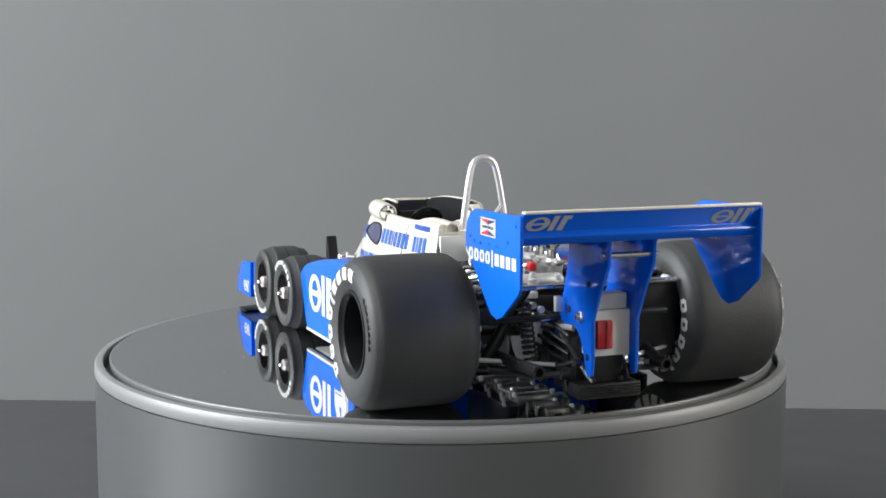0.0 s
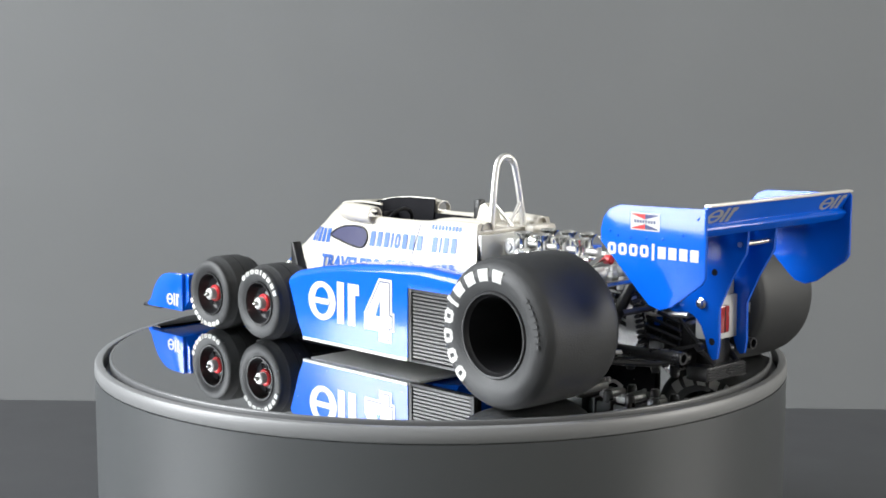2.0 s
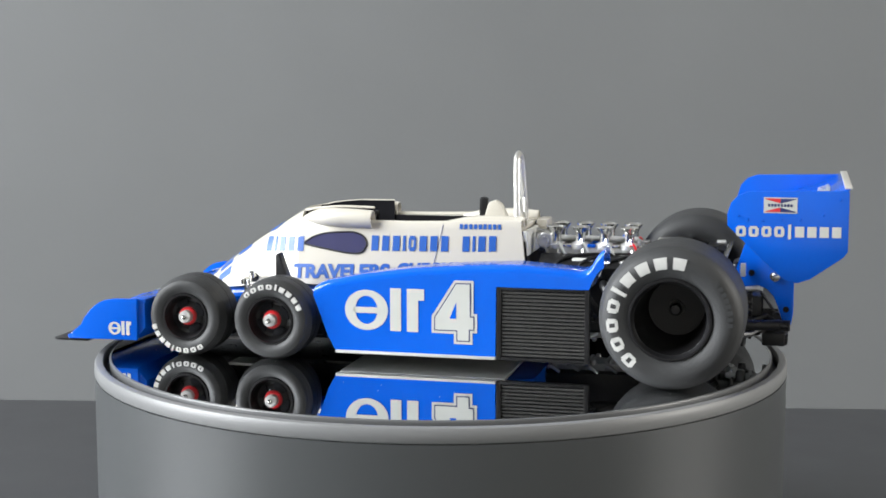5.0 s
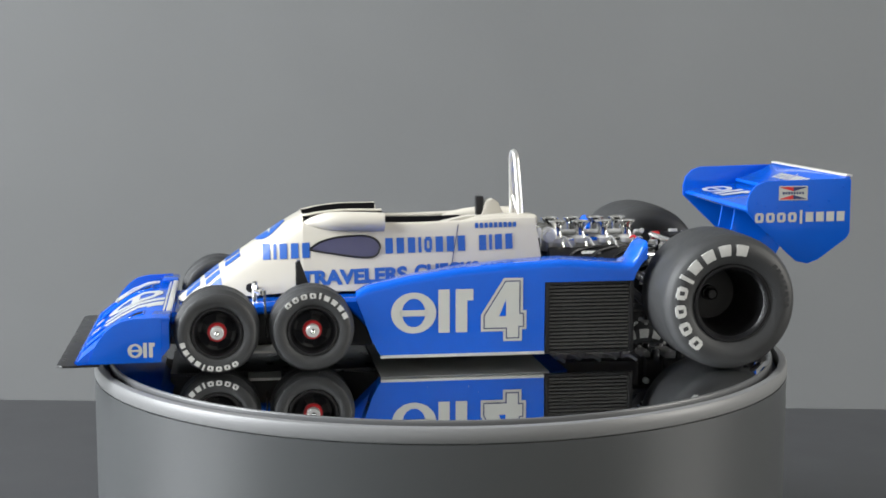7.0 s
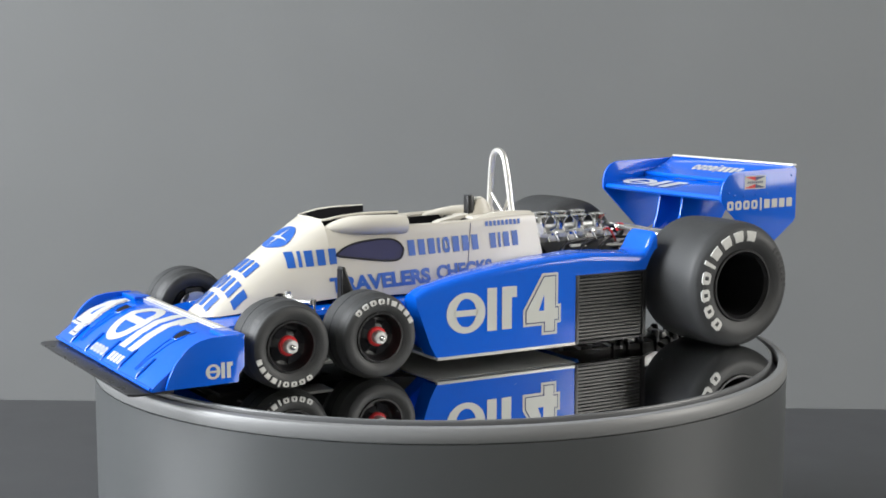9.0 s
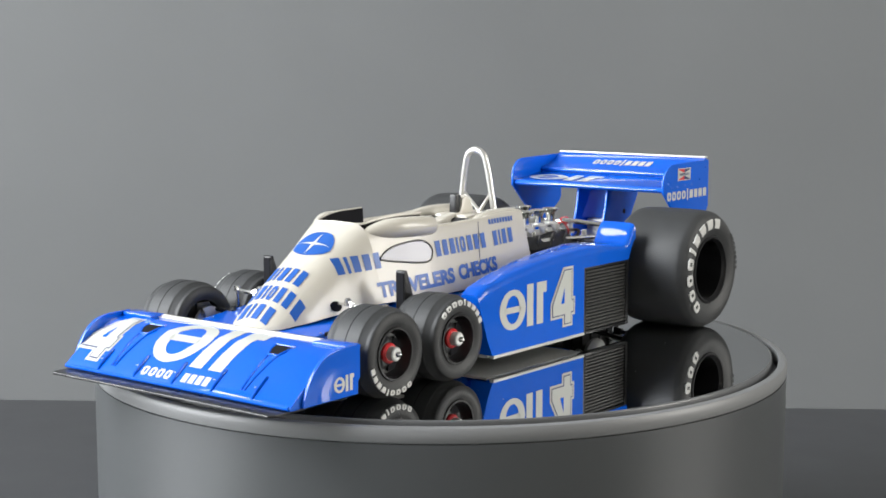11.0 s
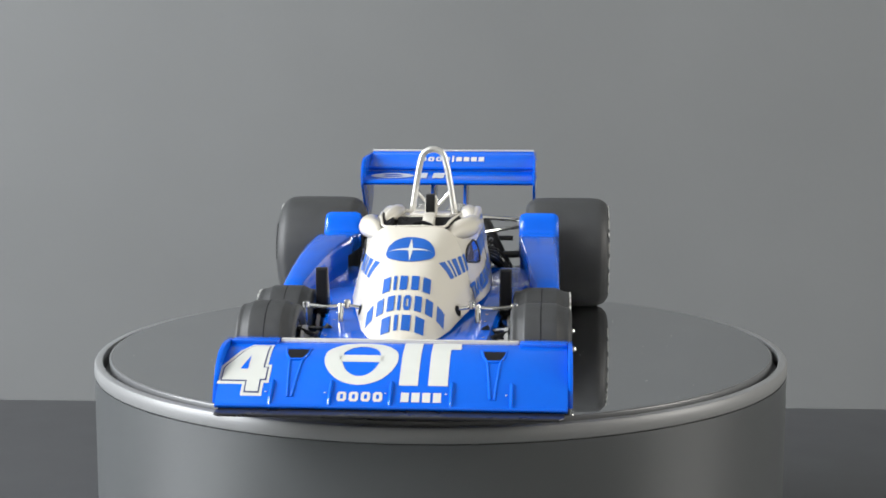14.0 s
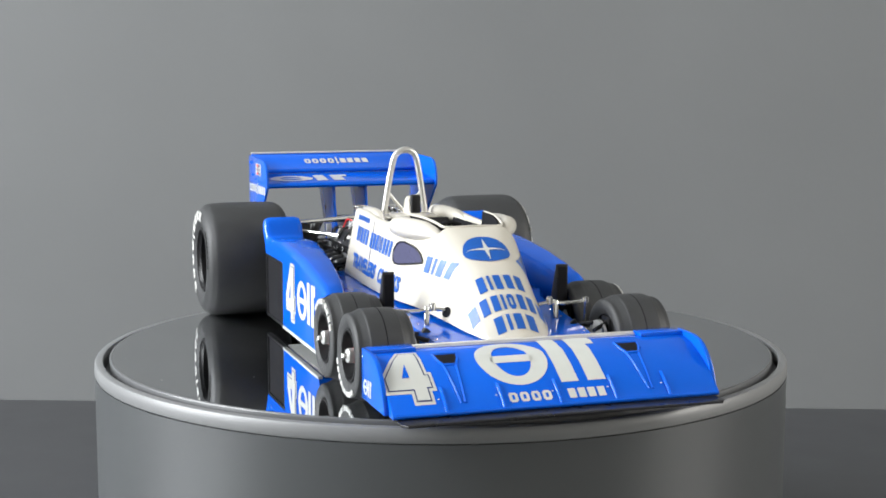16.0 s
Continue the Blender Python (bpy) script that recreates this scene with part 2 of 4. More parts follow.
def blocks(cells, width, height, place, thick=0.0, gap=0.3, split=2):
    """Rows of block shapes; cells: (kind, width), '-' for a space. place(u, v, d) gives the point, d is depth."""
    total = sum(w for _, w in cells)
    bm, u = bmesh.new(), 0.0
    for kind, w in cells:
        cw = width * w / total
        for u0, u1, v0, v1 in BLOCKS.get(kind, ()):
            a0, a1 = u + cw * (gap / 2 + u0 * (1 - gap)), u + cw * (gap / 2 + u1 * (1 - gap))
            grid = [[[bm.verts.new(place(a0 + (a1 - a0) * i / split, height * (v0 + (v1 - v0) * k / split), d)) for k in range(split + 1)] for i in range(split + 1)] for d in ((thick, 0) if thick else (0,))]
            g = grid[0]
            for i in range(split):
                for k in range(split):
                    bm.faces.new((g[i][k], g[i + 1][k], g[i + 1][k + 1], g[i][k + 1]))
            if thick:
                h = grid[1]
                loop0 = [g[i][0] for i in range(split + 1)] + [g[split][k] for k in range(1, split + 1)] + [g[i][split] for i in range(split - 1, -1, -1)] + [g[0][k] for k in range(split - 1, 0, -1)]
                loop1 = [h[i][0] for i in range(split + 1)] + [h[split][k] for k in range(1, split + 1)] + [h[i][split] for i in range(split - 1, -1, -1)] + [h[0][k] for k in range(split - 1, 0, -1)]
                for q in range(len(loop0)):
                    bm.faces.new((loop0[q], loop0[(q + 1) % len(loop0)], loop1[(q + 1) % len(loop1)], loop1[q]))
        u += cw
    return bm


TYRE_MARK = (("o", 1),) * 4 + (("z", 0.6),) + (("b", 0.95),) * 4


def letter_bars(first, last, height, radius, x, slope=0.0):
    """Raised blocks along an arc of a side wall, from one angle to another, in degrees."""
    a0, a1 = radians(first), radians(last)

    def place(u, v, d):
        a = a0 + (a1 - a0) * u
        r = radius + v - height / 2
        return Vector((x + d - slope * abs(r - radius), r * math.cos(a), r * math.sin(a)))
    return blocks(TYRE_MARK, 1.0, height, place, 0.35)


def front_wheel(x, y, sign):
    """One of the four small wheels; the outer face looks along +x before it is turned."""
    name = "front_wheel"
    w = new(name)
    w.parent = CAR
    w.matrix_basis = pose(x * U, y * U, 11.9 * U, 0, 0, 0 if sign > 0 else 180)
    part("tyre", lathe(tyre_profile(11.9, 15, 6.9, 0.8), "x", 72, caps=False), RUBBER, w, "small slick black rubber tyre")
    part("mould_line", lathe([(-0.16, 11.85), (-0.1, 12.0), (0.1, 12.0), (0.16, 11.85)], "x", 72, caps=False), DARK, w)
    rim = [(-6.5, 6.2), (7.0, 7.0), (7.5, 6.9), (7.5, 6.4), (6.6, 6.1), (5.0, 5.9), (4.2, 5.2), (4.0, 4.3), (4.5, 3.6), (4.9, 2.0), (4.9, 0)]
    part("rim", lathe(rim, "x", 56), BLACK, w, "black dished wheel rim")
    # dark plates on the closed rim imitate the shade in its cut-outs
    for k in range(4):
        a = math.pi / 2 * k + 0.5
        sl = prism([(math.cos(b) * r, math.sin(b) * r) for b, r in [(a - 0.42, 3.1), (a - 0.5, 4.9), (a, 5.2), (a + 0.5, 4.9), (a + 0.42, 3.1)]], 4.35, 4.75, "x", 0.12)
        part("vent_shade", sl, DARK, w)
    part("hub", lathe([(4.6, 2.7), (5.4, 2.7), (5.8, 2.3), (5.8, 1.5), (6.2, 1.5)], "x", 24), RED, w, "red wheel hub")
    nut = lathe([(5.7, 1.9), (7.5, 1.9), (7.9, 1.6), (7.9, 0.7), (8.2, 0.6), (8.2, 0)], "x", 20)
    part("hub_nut", nut, STEEL, w, "bright metal hub nut")
    part("spindle", lathe([(8.0, 0.8), (8.7, 0.7), (9.2, 0.3), (9.3, 0)], "x", 12), CHROME, w, "bright pointed spindle end")
    part("side_lettering", letter_bars(*((-54, -168) if y < -50 else (140, 18)), 1.45, 9.9, 7.7, 0.15), TYRE_PAINT, w, "white bars of lettering on the side wall")
    return w


def rear_wheel(sign):
    w = new("rear_wheel")
    w.parent = CAR
    w.matrix_basis = pose(sign * 43.5 * U, 74.7 * U, 19.25 * U, 0, 0, 0 if sign > 0 else 180)
    part("tyre", lathe(tyre_profile(19.25, 27.5, 10.8, 1.6), "x", 96, caps=False), RUBBER, w, "wide slick black rear tyre")
    rim = [(-13.0, 9.6), (12.6, 10.7), (13.4, 11.1), (13.9, 10.8), (13.9, 10.3), (13.2, 10.0), (12.6, 9.5), (9.0, 9.3), (4.0, 8.9), (-5.0, 8.3), (-7.0, 7.6), (-7.2, 2.2), (-5.6, 2.1), (-5.4, 0)]
    part("rim", lathe(rim, "x", 72), BLACK, w, "deep black wheel rim")
    part("hub_nut", lathe([(-5.6, 1.9), (-3.6, 1.7), (-3.2, 1.2), (-3.2, 0)], "x", 12), SATIN, w, "dark hub nut")
    part("side_lettering", letter_bars(236, 72, 3.1, 15.1, 14.35, 0.12), TYRE_PAINT, w, "white bars of lettering on the side wall")
    inner = letter_bars(236, 72, 3.1, 14.3, 14.35, 0.12)
    part("inner_lettering", inner, TYRE_PAINT, w, "white bars of lettering on the inner side wall", turn=(20 if sign > 0 else 150, 0, 180))
    box_mark = blocks((("b", 1),) * 8, 1.0, 1.5, lambda u, v, d: Vector((14.5 + d, (15.5 + v - 0.7) * math.cos(0.75 - 0.85 * u), (15.5 + v - 0.7) * math.sin(0.75 - 0.85 * u))), 0.2)
    part("maker_mark", box_mark, RUBBER, w, "small embossed black mark on the tyre")
    return w


for side in (1, -1):
    front_wheel(side * 35.6, -68.0, side)
    front_wheel(side * 35.6, -41.6, side)
    rear_wheel(side)

# ---- nose ----
NOSE_TOP = [(-106.5, 4.4), (-104.5, 6.2), (-101.0, 9.0), (-96.0, 12.2), (-91.0, 14.6), (-86.0, 15.6), (-81.8, 15.9)]


def nose_z(y):
    return lerp_table(NOSE_TOP, y)[0]


def fold_on_nose(polys, lift):
    """Flat outlines laid over the nose, bent where it bends."""
    bm = bmesh.new()
    for poly in polys:
        bm.faces.new([bm.verts.new((x, y, 0)) for x, y in poly])
    bmesh.ops.remove_doubles(bm, verts=bm.verts, dist=1e-4)
    for y, _ in NOSE_TOP[1:-1]:
        bmesh.ops.bisect_plane(bm, geom=list(bm.verts) + list(bm.edges) + list(bm.faces), plane_co=(0, y, 0), plane_no=(0, 1, 0), dist=1e-5)
    for v in bm.verts:
        v.co.z = nose_z(v.co.y) + lift
    return bm


def nose():
    outline = NOSE_TOP + [(-81.0, 15.5), (-81.0, 8.0), (-84.0, 4.4), (-106.0, 3.7)]
    ob = part("nose_wing", prism(outline, -42.4, 42.4, "x", 0.4), BLUE, CAR, "full-width sloping blue nose wing")
    plate = [(-83.2, 4.3)] + [(p.x, p.y) for p in curve([(-102.8, 4.1, 0), (-102.4, 6.0, 0), (-100.4, 10.2, 0), (-97.6, 13.6, 0), (-94.4, 15.7, 0), (-90.5, 16.6, 0)], 4)] + [(-83.0, 16.8)]
    for s in (1, -1):
        part("end_plate", prism(plate, s * 42.4, s * 43.6, "x", 0.3), BLUE, ob)
    part("splitter", prism([(-41.6, -100.0), (-41.6, -110.2), (-40.4, -111.8), (40.4, -111.8), (41.6, -110.2), (41.6, -100.0)], 3.0, 3.7, "z", 0.25), SATIN, CAR, "thin black splitter lip")
    part("rear_lip", box((-30.2, -82.4, 15.7), (30.2, -80.8, 16.4), 0.25), SILVER, ob, "bright silver strip")
    for s in (1, -1):
        part("shoulder_pad", box((min(s * 30.4, s * 42.4), -86.0, 15.2), (max(s * 30.4, s * 42.4), -80.8, 16.6), 0.5), BLUE, ob)
        c = s * 24.4
        slot = [(c - 3.1, -88.9), (c + 3.1, -88.9), (c + 2.6, -92.0), (c + 1.6, -93.6), (c - 1.6, -93.6), (c - 2.6, -92.0)]
        # no recess is cut: its shade is a dark sheet on the skin
        part("slot_shade", fold_on_nose([slot], 0.1), DARK, ob, "dark sheet for the shade in the air slot")
        rim = slot + slot[:1]
        part("slot_rim", tube([(x, y, nose_z(y)) for x, y in rim], 0.42, 8), BLUE, ob)
        for e in (-1, 1):
            part("groove_edge", tube([(c + e * (1.6 - 1.1 * k / 6), -93.8 - 1.75 * k, nose_z(-93.8 - 1.75 * k) - 0.1) for k in range(7)], 0.42, 8), BLUE, ob)
    part("front_lip", tube([(-41.8, -106.3, 4.5), (41.8, -106.3, 4.5)], 0.5, 10), BLUE, ob)
    part("upper_strip", box((-30.0, -83.4, 15.75), (30.0, -82.9, 16.05), 0.1), SILVER, ob, "thin second silver strip")
    for x in (-29.0, -14.6, 0.0, 14.6, 29.0):
        part("rib_rivet", lathe([(0, 0.32), (0.14, 0.28), (0.2, 0)], "z", 8), DECAL_WHITE, ob, at=(x - 1.3, -103.2, nose_z(-103.2) + 0.02))
        part("rib", tube([(x, -105.8 + 0.7 * k, nose_z(-105.8 + 0.7 * k) + (0.22 if 0 < k < 8 else -0.3)) for k in range(9)], 0.5, 8), BLUE, ob)


nose()

# ---- tub between the front wheels ----
TUB = [(-82, 22, 14.2), (-70, 23, 15.6), (-50, 24, 17.2), (-30, 26, 18.2), (-20, 30, 18.6), (30, 33, 19.0), (34, 30, 19.0)]


def tub():
    deck, keel = [], []
    for y, w, z in TUB:
        foot = z - 3.2 if y < -24 else 4.2
        deck.append([(-w + 1.0, y, foot), (-w, y, foot + 0.8), (-w, y, z - 1.0), (-w + 1.0, y, z), (0, y, z + 0.2), (w - 1.0, y, z), (w, y, z - 1.0), (w, y, foot + 0.8), (w - 1.0, y, foot)])
        keel.append([(-w + 4.5, y, 4.4), (-w + 4.5, y, z - 2.6), (w - 4.5, y, z - 2.6), (w - 4.5, y, 4.4)])
    ob = part("tub", loft(deck, close=True), BLUE, CAR, "low blue chassis tub")
    part("keel", loft(keel[:5], close=True), BLACK, ob, "black lower chassis box")
    for s in (1, -1):
        for y in (-80, -72, -64, -56, -48, -36):
            part("rivet", lathe([(0, 0.35), (0.14, 0.3), (0.2, 0)], "z", 8), CHROME, ob, at=(s * 20.6, y, lerp_table(TUB, y)[1] + 0.02))


tub()

# ---- ivory cockpit cowl ----
# rows: y, half width at the foot, height of the foot, height of the crest, squareness
COWL = [(-79.8, 2.4, 15.2, 15.7, 2.0), (-78.4, 6.0, 15.2, 16.9, 2.0), (-75.0, 9.2, 15.5, 19.8, 2.3), (-68.0, 11.8, 16.4, 25.2, 2.7), (-60.0, 13.4, 17.4, 30.6, 3.1), (-52.0, 15.0, 18.2, 35.8, 3.6), (-46.0, 16.4, 18.9, 39.4, 4.6), (-42.5, 17.2, 19.2, 41.2, 5.6)]
# side panels: y, half width at the foot, lean
PANEL = [(-42.5, 17.2, 0.32), (-30.0, 19.0, 0.30), (-18.0, 20.0, 0.28), (0.0, 20.0, 0.25), (20.0, 19.2, 0.21), (28.0, 18.6, 0.19)]


LEAN = 0.32


def cowl_x(y, z):
    """Half width of the cowl's skin."""
    w, zb, zt, n = lerp_table(COWL, min(y, -42.5))
    q = min(max((z - zb) / (zt - zb), 0), 1)
    rounding = (1 - q ** n) ** (1 / n)
    if y <= -42.5:
        return w * (1 - LEAN * q) * rounding
    foot, tilt = lerp_table(PANEL, y)
    back = min((y + 42.5) / 14, 1)
    back = back * back * (3 - 2 * back)
    return foot * (1 - tilt * q) * (rounding * (1 - back) + back)


def cowl_z(x, y):
    """Height of the cowl's front skin."""
    w, zb, zt, n = lerp_table(COWL, y)
    lo, hi = zb, zt
    for _ in range(40):
        mid = (lo + hi) / 2
        if cowl_x(y, mid) > abs(x):
            lo = mid
        else:
            hi = mid
    return lo


def cowl():
    secs = []
    ys = [-79.8 + 37.3 * (k / 32) for k in range(33)]
    for y in ys:
        w, zb, zt, n = lerp_table(COWL, y)
        row = []
        for j in range(33):
            a = math.pi * j / 32
            c, s = math.cos(a), math.sin(a)
            q = abs(s) ** (2 / n)
            row.append((w * (1 - LEAN * q) * math.copysign(abs(c) ** (2 / n), c), y, zb + (zt - zb) * q))
        secs.append(row)
    front = part("front_cowl", shell(loft(secs), 0.6), WHITE, CAR, "ivory wedge-shaped front cowl")
    # uncut skin: a dark patch paints the shade where the rod comes out
    for s in (1, -1):
        rows = []
        for i in range(9):
            y, h = -59.6 + 0.45 * i, 1.3 * math.sqrt(max(1 - ((i - 4) / 4.2) ** 2, 0)) + 0.1
            rows.append([(s * (cowl_x(y, 19.9 + h * k / 3) + 0.14), y, 19.9 + h * k / 3) for k in range(-3, 4)])
        hole_shade = loft(rows)
        part("rod_opening_shade", hole_shade, DARK, front, "dark patch for the shaded rocker rod opening")
    # side panels with an inner face, from the dash to the engine
    for s in (1, -1):
        secs = []
        for y in (-42.5, -40, -37, -34, -31, -28, -23, -18, -8, 4, 16, 24, 27.2):
            top = lerp_table([(-42.5, 38.4), (-17, 38.2), (0, 38.2), (18, 39.6), (28, 39.4)], y)[0]
            zs = [19.2 + (top - 19.2) * k / 9 for k in range(10)]
            out = [(s * cowl_x(y, z), y + (0.14 * (38 - z) if y > 27 else 0), z) for z in zs]
            x1 = cowl_x(y, top)
            out += [(s * (x1 - 0.4), y, top + 0.45), (s * (x1 - 1.1), y, top + 0.7), (s * (x1 - 1.9), y, top + 0.6), (s * (x1 - 2.5), y, top), (s * (x1 - 2.6), y, 24), (s * (x1 - 2.6), y, 19.2)]
            secs.append(out)
        part("side_panel", loft(secs, close=True), WHITE, CAR, "ivory cockpit side panel")
        # mirror housing moulded to the cockpit side, open to the rear
        secs = []
        for y, r, zc, xo in ((-44.0, 0.2, 37.4, 9.4), (-42.0, 1.0, 38.2, 9.8), (-40.0, 1.7, 38.7, 10.4), (-38.0, 2.2, 39.0, 11.2), (-35.4, 2.7, 39.3, 12.3), (-32, 2.9, 39.4, 13.6), (-28, 2.95, 39.3, 14.1), (-23, 2.95, 39.2, 14.6), (-19.2, 2.8, 39.1, 14.8), (-18.6, 2.75, 39.1, 14.8), (-18.5, 2.4, 39.1, 14.8), (-19.4, 2.3, 39.1, 14.8)):
            secs.append([(s * (xo + r * 1.08 * math.cos(a)), y, zc + r * math.sin(a)) for a in [2 * math.pi * k / 24 for k in range(24)]])
        pod = part("mirror_housing", loft(secs, close=True), WHITE, CAR, "ivory mirror housing on the cockpit side")
        part("mirror", lathe([(-19.5, 0), (-19.5, 2.2), (-19.25, 2.2), (-19.1, 0)], "y", 24, at=(s * 14.8, 0, 39.1)), LOOKING, pod, "round mirror glass")
        # side window
        up = [(-40.6, 31.5), (-38, 33.2), (-34, 34.5), (-29, 35.1), (-25, 35.2), (-22.4, 34.7), (-20.8, 33.6), (-20.0, 32.2)]
        down = [(-40.6, 31.1), (-38, 30.6), (-34, 30.0), (-29, 29.3), (-25, 28.9), (-22.4, 29.0), (-20.8, 29.9), (-20.0, 31.6)]
        rows = []
        for p, q in zip(curve([(a, b, 0) for a, b in up], 4), curve([(a, b, 0) for a, b in down], 4)):
            y, za, zb = p.x, p.y, q.y
            rows.append([(s * (cowl_x(y, za + (zb - za) * k / 5) + 0.2), y, za + (zb - za) * k / 5) for k in range(6)])
        part("side_window", loft(rows), GLASS, front, "dark teardrop window")
        ring = [r[0] for r in rows] + [r[-1] for r in rows[::-1]]
        part("window_seal", tube(ring + ring[:1], 0.28, 6), BLACK, front)
    # windscreen rim, cockpit floor, dash, seat
    part("screen_rim", tube(curve([(-11.6, -19, 42.4), (-10.6, -30, 42.4), (-9.4, -38, 41.6), (-8.8, -41.0, 41.0), (-6.8, -42.5, 40.8), (0, -42.8, 41.0), (6.8, -42.5, 40.8), (8.8, -41.0, 41.0), (9.4, -38, 41.6), (10.6, -30, 42.4), (11.6, -19, 42.4)], 8), 0.4, 8), WHITE, CAR, "thin ivory screen rim")
    # dark sheets that cover the inner sides of the ivory housings
    for s in (1, -1):
        secs = [[(s * (xo - 1.2), y, 25.5), (s * xo, y, z), (s * (xo - 0.5), y, z), (s * (xo - 1.7), y, 25.5)] for y, xo, z in ((-42.3, 7.2, 41.0), (-41.0, 8.0, 41.0), (-38, 8.6, 41.7), (-35.4, 9.2, 42.1), (-30, 10.2, 42.5), (-19, 11.4, 42.5))]
        part("screen", loft(secs, close=True), DARK, CAR, "dark inner wall of the cockpit opening")
    part("cockpit_floor", box((-13.5, -42.4, 24), (13.5, 24, 25.2), 0.2), DARK, CAR)
    for s in (1, -1):
        part("cockpit_liner", loft([[(s * 11.6, y, 25.3), (s * 11.6, y, z), (s * 11.0, y, z), (s * 11.0, y, 25.3)] for y, z in ((-20, 38.0), (0, 38.0), (9, 38.3))], close=True), DARK, CAR)
    part("dashboard", box((-12, -36, 25), (12, -34, 38), 0.6), BLACK, CAR)
    part("seat", prism([(-6, 25.2), (4, 25.2), (12, 37.5), (9, 38.4), (3, 30), (-6, 28)], -10, 10, "x", 0.8), BLACK, CAR, "black moulded seat")
    wheel = bmesh.new()
    wheel = tube([(5.2 * math.cos(a), 0, 5.2 * math.sin(a)) for a in [2 * math.pi * k / 32 for k in range(33)]], 0.6, 8, wheel)
    tube([(-5.2, 0, 0), (5.2, 0, 0)], 0.5, 6, wheel)
    part("steering_wheel", wheel, BLACK, CAR, "small black steering wheel", at=(0, -24, 35.2), turn=(-25, 0, 0))
    # headrest with its black intake
    head = [(0, 37.5), (8, 39.2), (13, 39.6), (14.2, 43.8), (16.5, 44.6), (18.4, 43.2), (20.5, 38.6), (27, 38.0), (27, 34), (0, 34)]
    part("headrest", prism(head, -1.9, 1.9, "x", 0.8), WHITE, CAR, "ivory headrest fairing")
    part("intake_post", box((-1.5, 11.3, 37.5), (1.5, 13.8, 45.2), 0.7), BLACK, CAR, "upright black intake post")
    part("rear_deck", box((-15.2, 14, 36.6), (15.2, 27.5, 38.0), 0.5), WHITE, CAR)
    for s in (1, -1):
        hump = [[(s * (xo + r * math.cos(a)), y, zc + 0.95 * r * math.sin(a)) for a in [2 * math.pi * k / 20 for k in range(20)]] for y, r, xo, zc in ((2, 0.2, 13.2, 37.6), (5, 1.1, 13.0, 38.0), (9, 1.9, 12.6, 38.3), (14, 2.4, 12.0, 38.5), (20, 2.5, 11.6, 38.5), (25, 2.4, 11.4, 38.4), (27.6, 2.3, 11.4, 38.3), (27.7, 1.9, 11.4, 38.3), (26.6, 1.8, 11.4, 38.3))]
        part("shoulder_hump", loft(hump, close=True), WHITE, CAR, "rounded ivory shoulder fairing")
    # dark sheet added for the shade inside the open ends of the panels
    rows = []
    for k in range(10):
        z = 19.4 + 17.0 * k / 9
        half, y = cowl_x(27.2, z) - 0.7, 27.3 + 0.14 * (38 - z)
        rows.append([(-half, y, z), (half, y, z), (half, y + 0.5, z), (-half, y + 0.5, z)])
    part("bulkhead", loft(rows, close=True), DARK, CAR, "dark sheet for the shade behind the seat")
    part("headrest_base", box((-6.5, 10, 36.8), (6.5, 21, 39.0), 1.0), WHITE, CAR)
    part("filler_cover", box((-13.5, 28.0, 34.0), (-3.0, 31.8, 38.6), 1.2), WHITE, CAR, "rounded ivory filler cover")
    part("bulkhead", box((-15.6, 27.6, 19.4), (15.6, 29.0, 36.8), 0.3), GREY, CAR, "pale metal rear bulkhead")


cowl()


# ---- roll hoop ----
def hoop():
    left = [(-8.2, 24.5, 26), (-7.4, 24.4, 34), (-5.8, 24.0, 45), (-4.4, 23.6, 53), (-3.0, 23.4, 57.2), (0, 23.3, 58.6)]
    pts = curve(left + [(-x, y, z) for x, y, z in left[-2::-1]], 8)
    ob = part("roll_hoop", tube(pts, 1.0, 14), NICKEL, CAR, "tall narrow bright metal roll hoop")
    for s in (1, -1):
        part("cross_stay", tube([(s * 5.8, 24.1, 45.4), (-s * 1.0, 25.6, 37.6)], 0.55, 10), NICKEL, ob)


hoop()


# ---- side pods with radiators ----
POD_TOP = [(-29, 21.8), (-26, 23.6), (-14, 26.0), (0, 28.0), (14, 29.2), (30, 30.0), (42, 29.2), (49, 28.6), (50.6, 29.4), (51.8, 31.0), (52.8, 32.8), (53.8, 34.2), (54.6, 34.9), (55.0, 35.0)]


FLANK = {1: 40.5, -1: 39.9}       # outer faces of the two pods


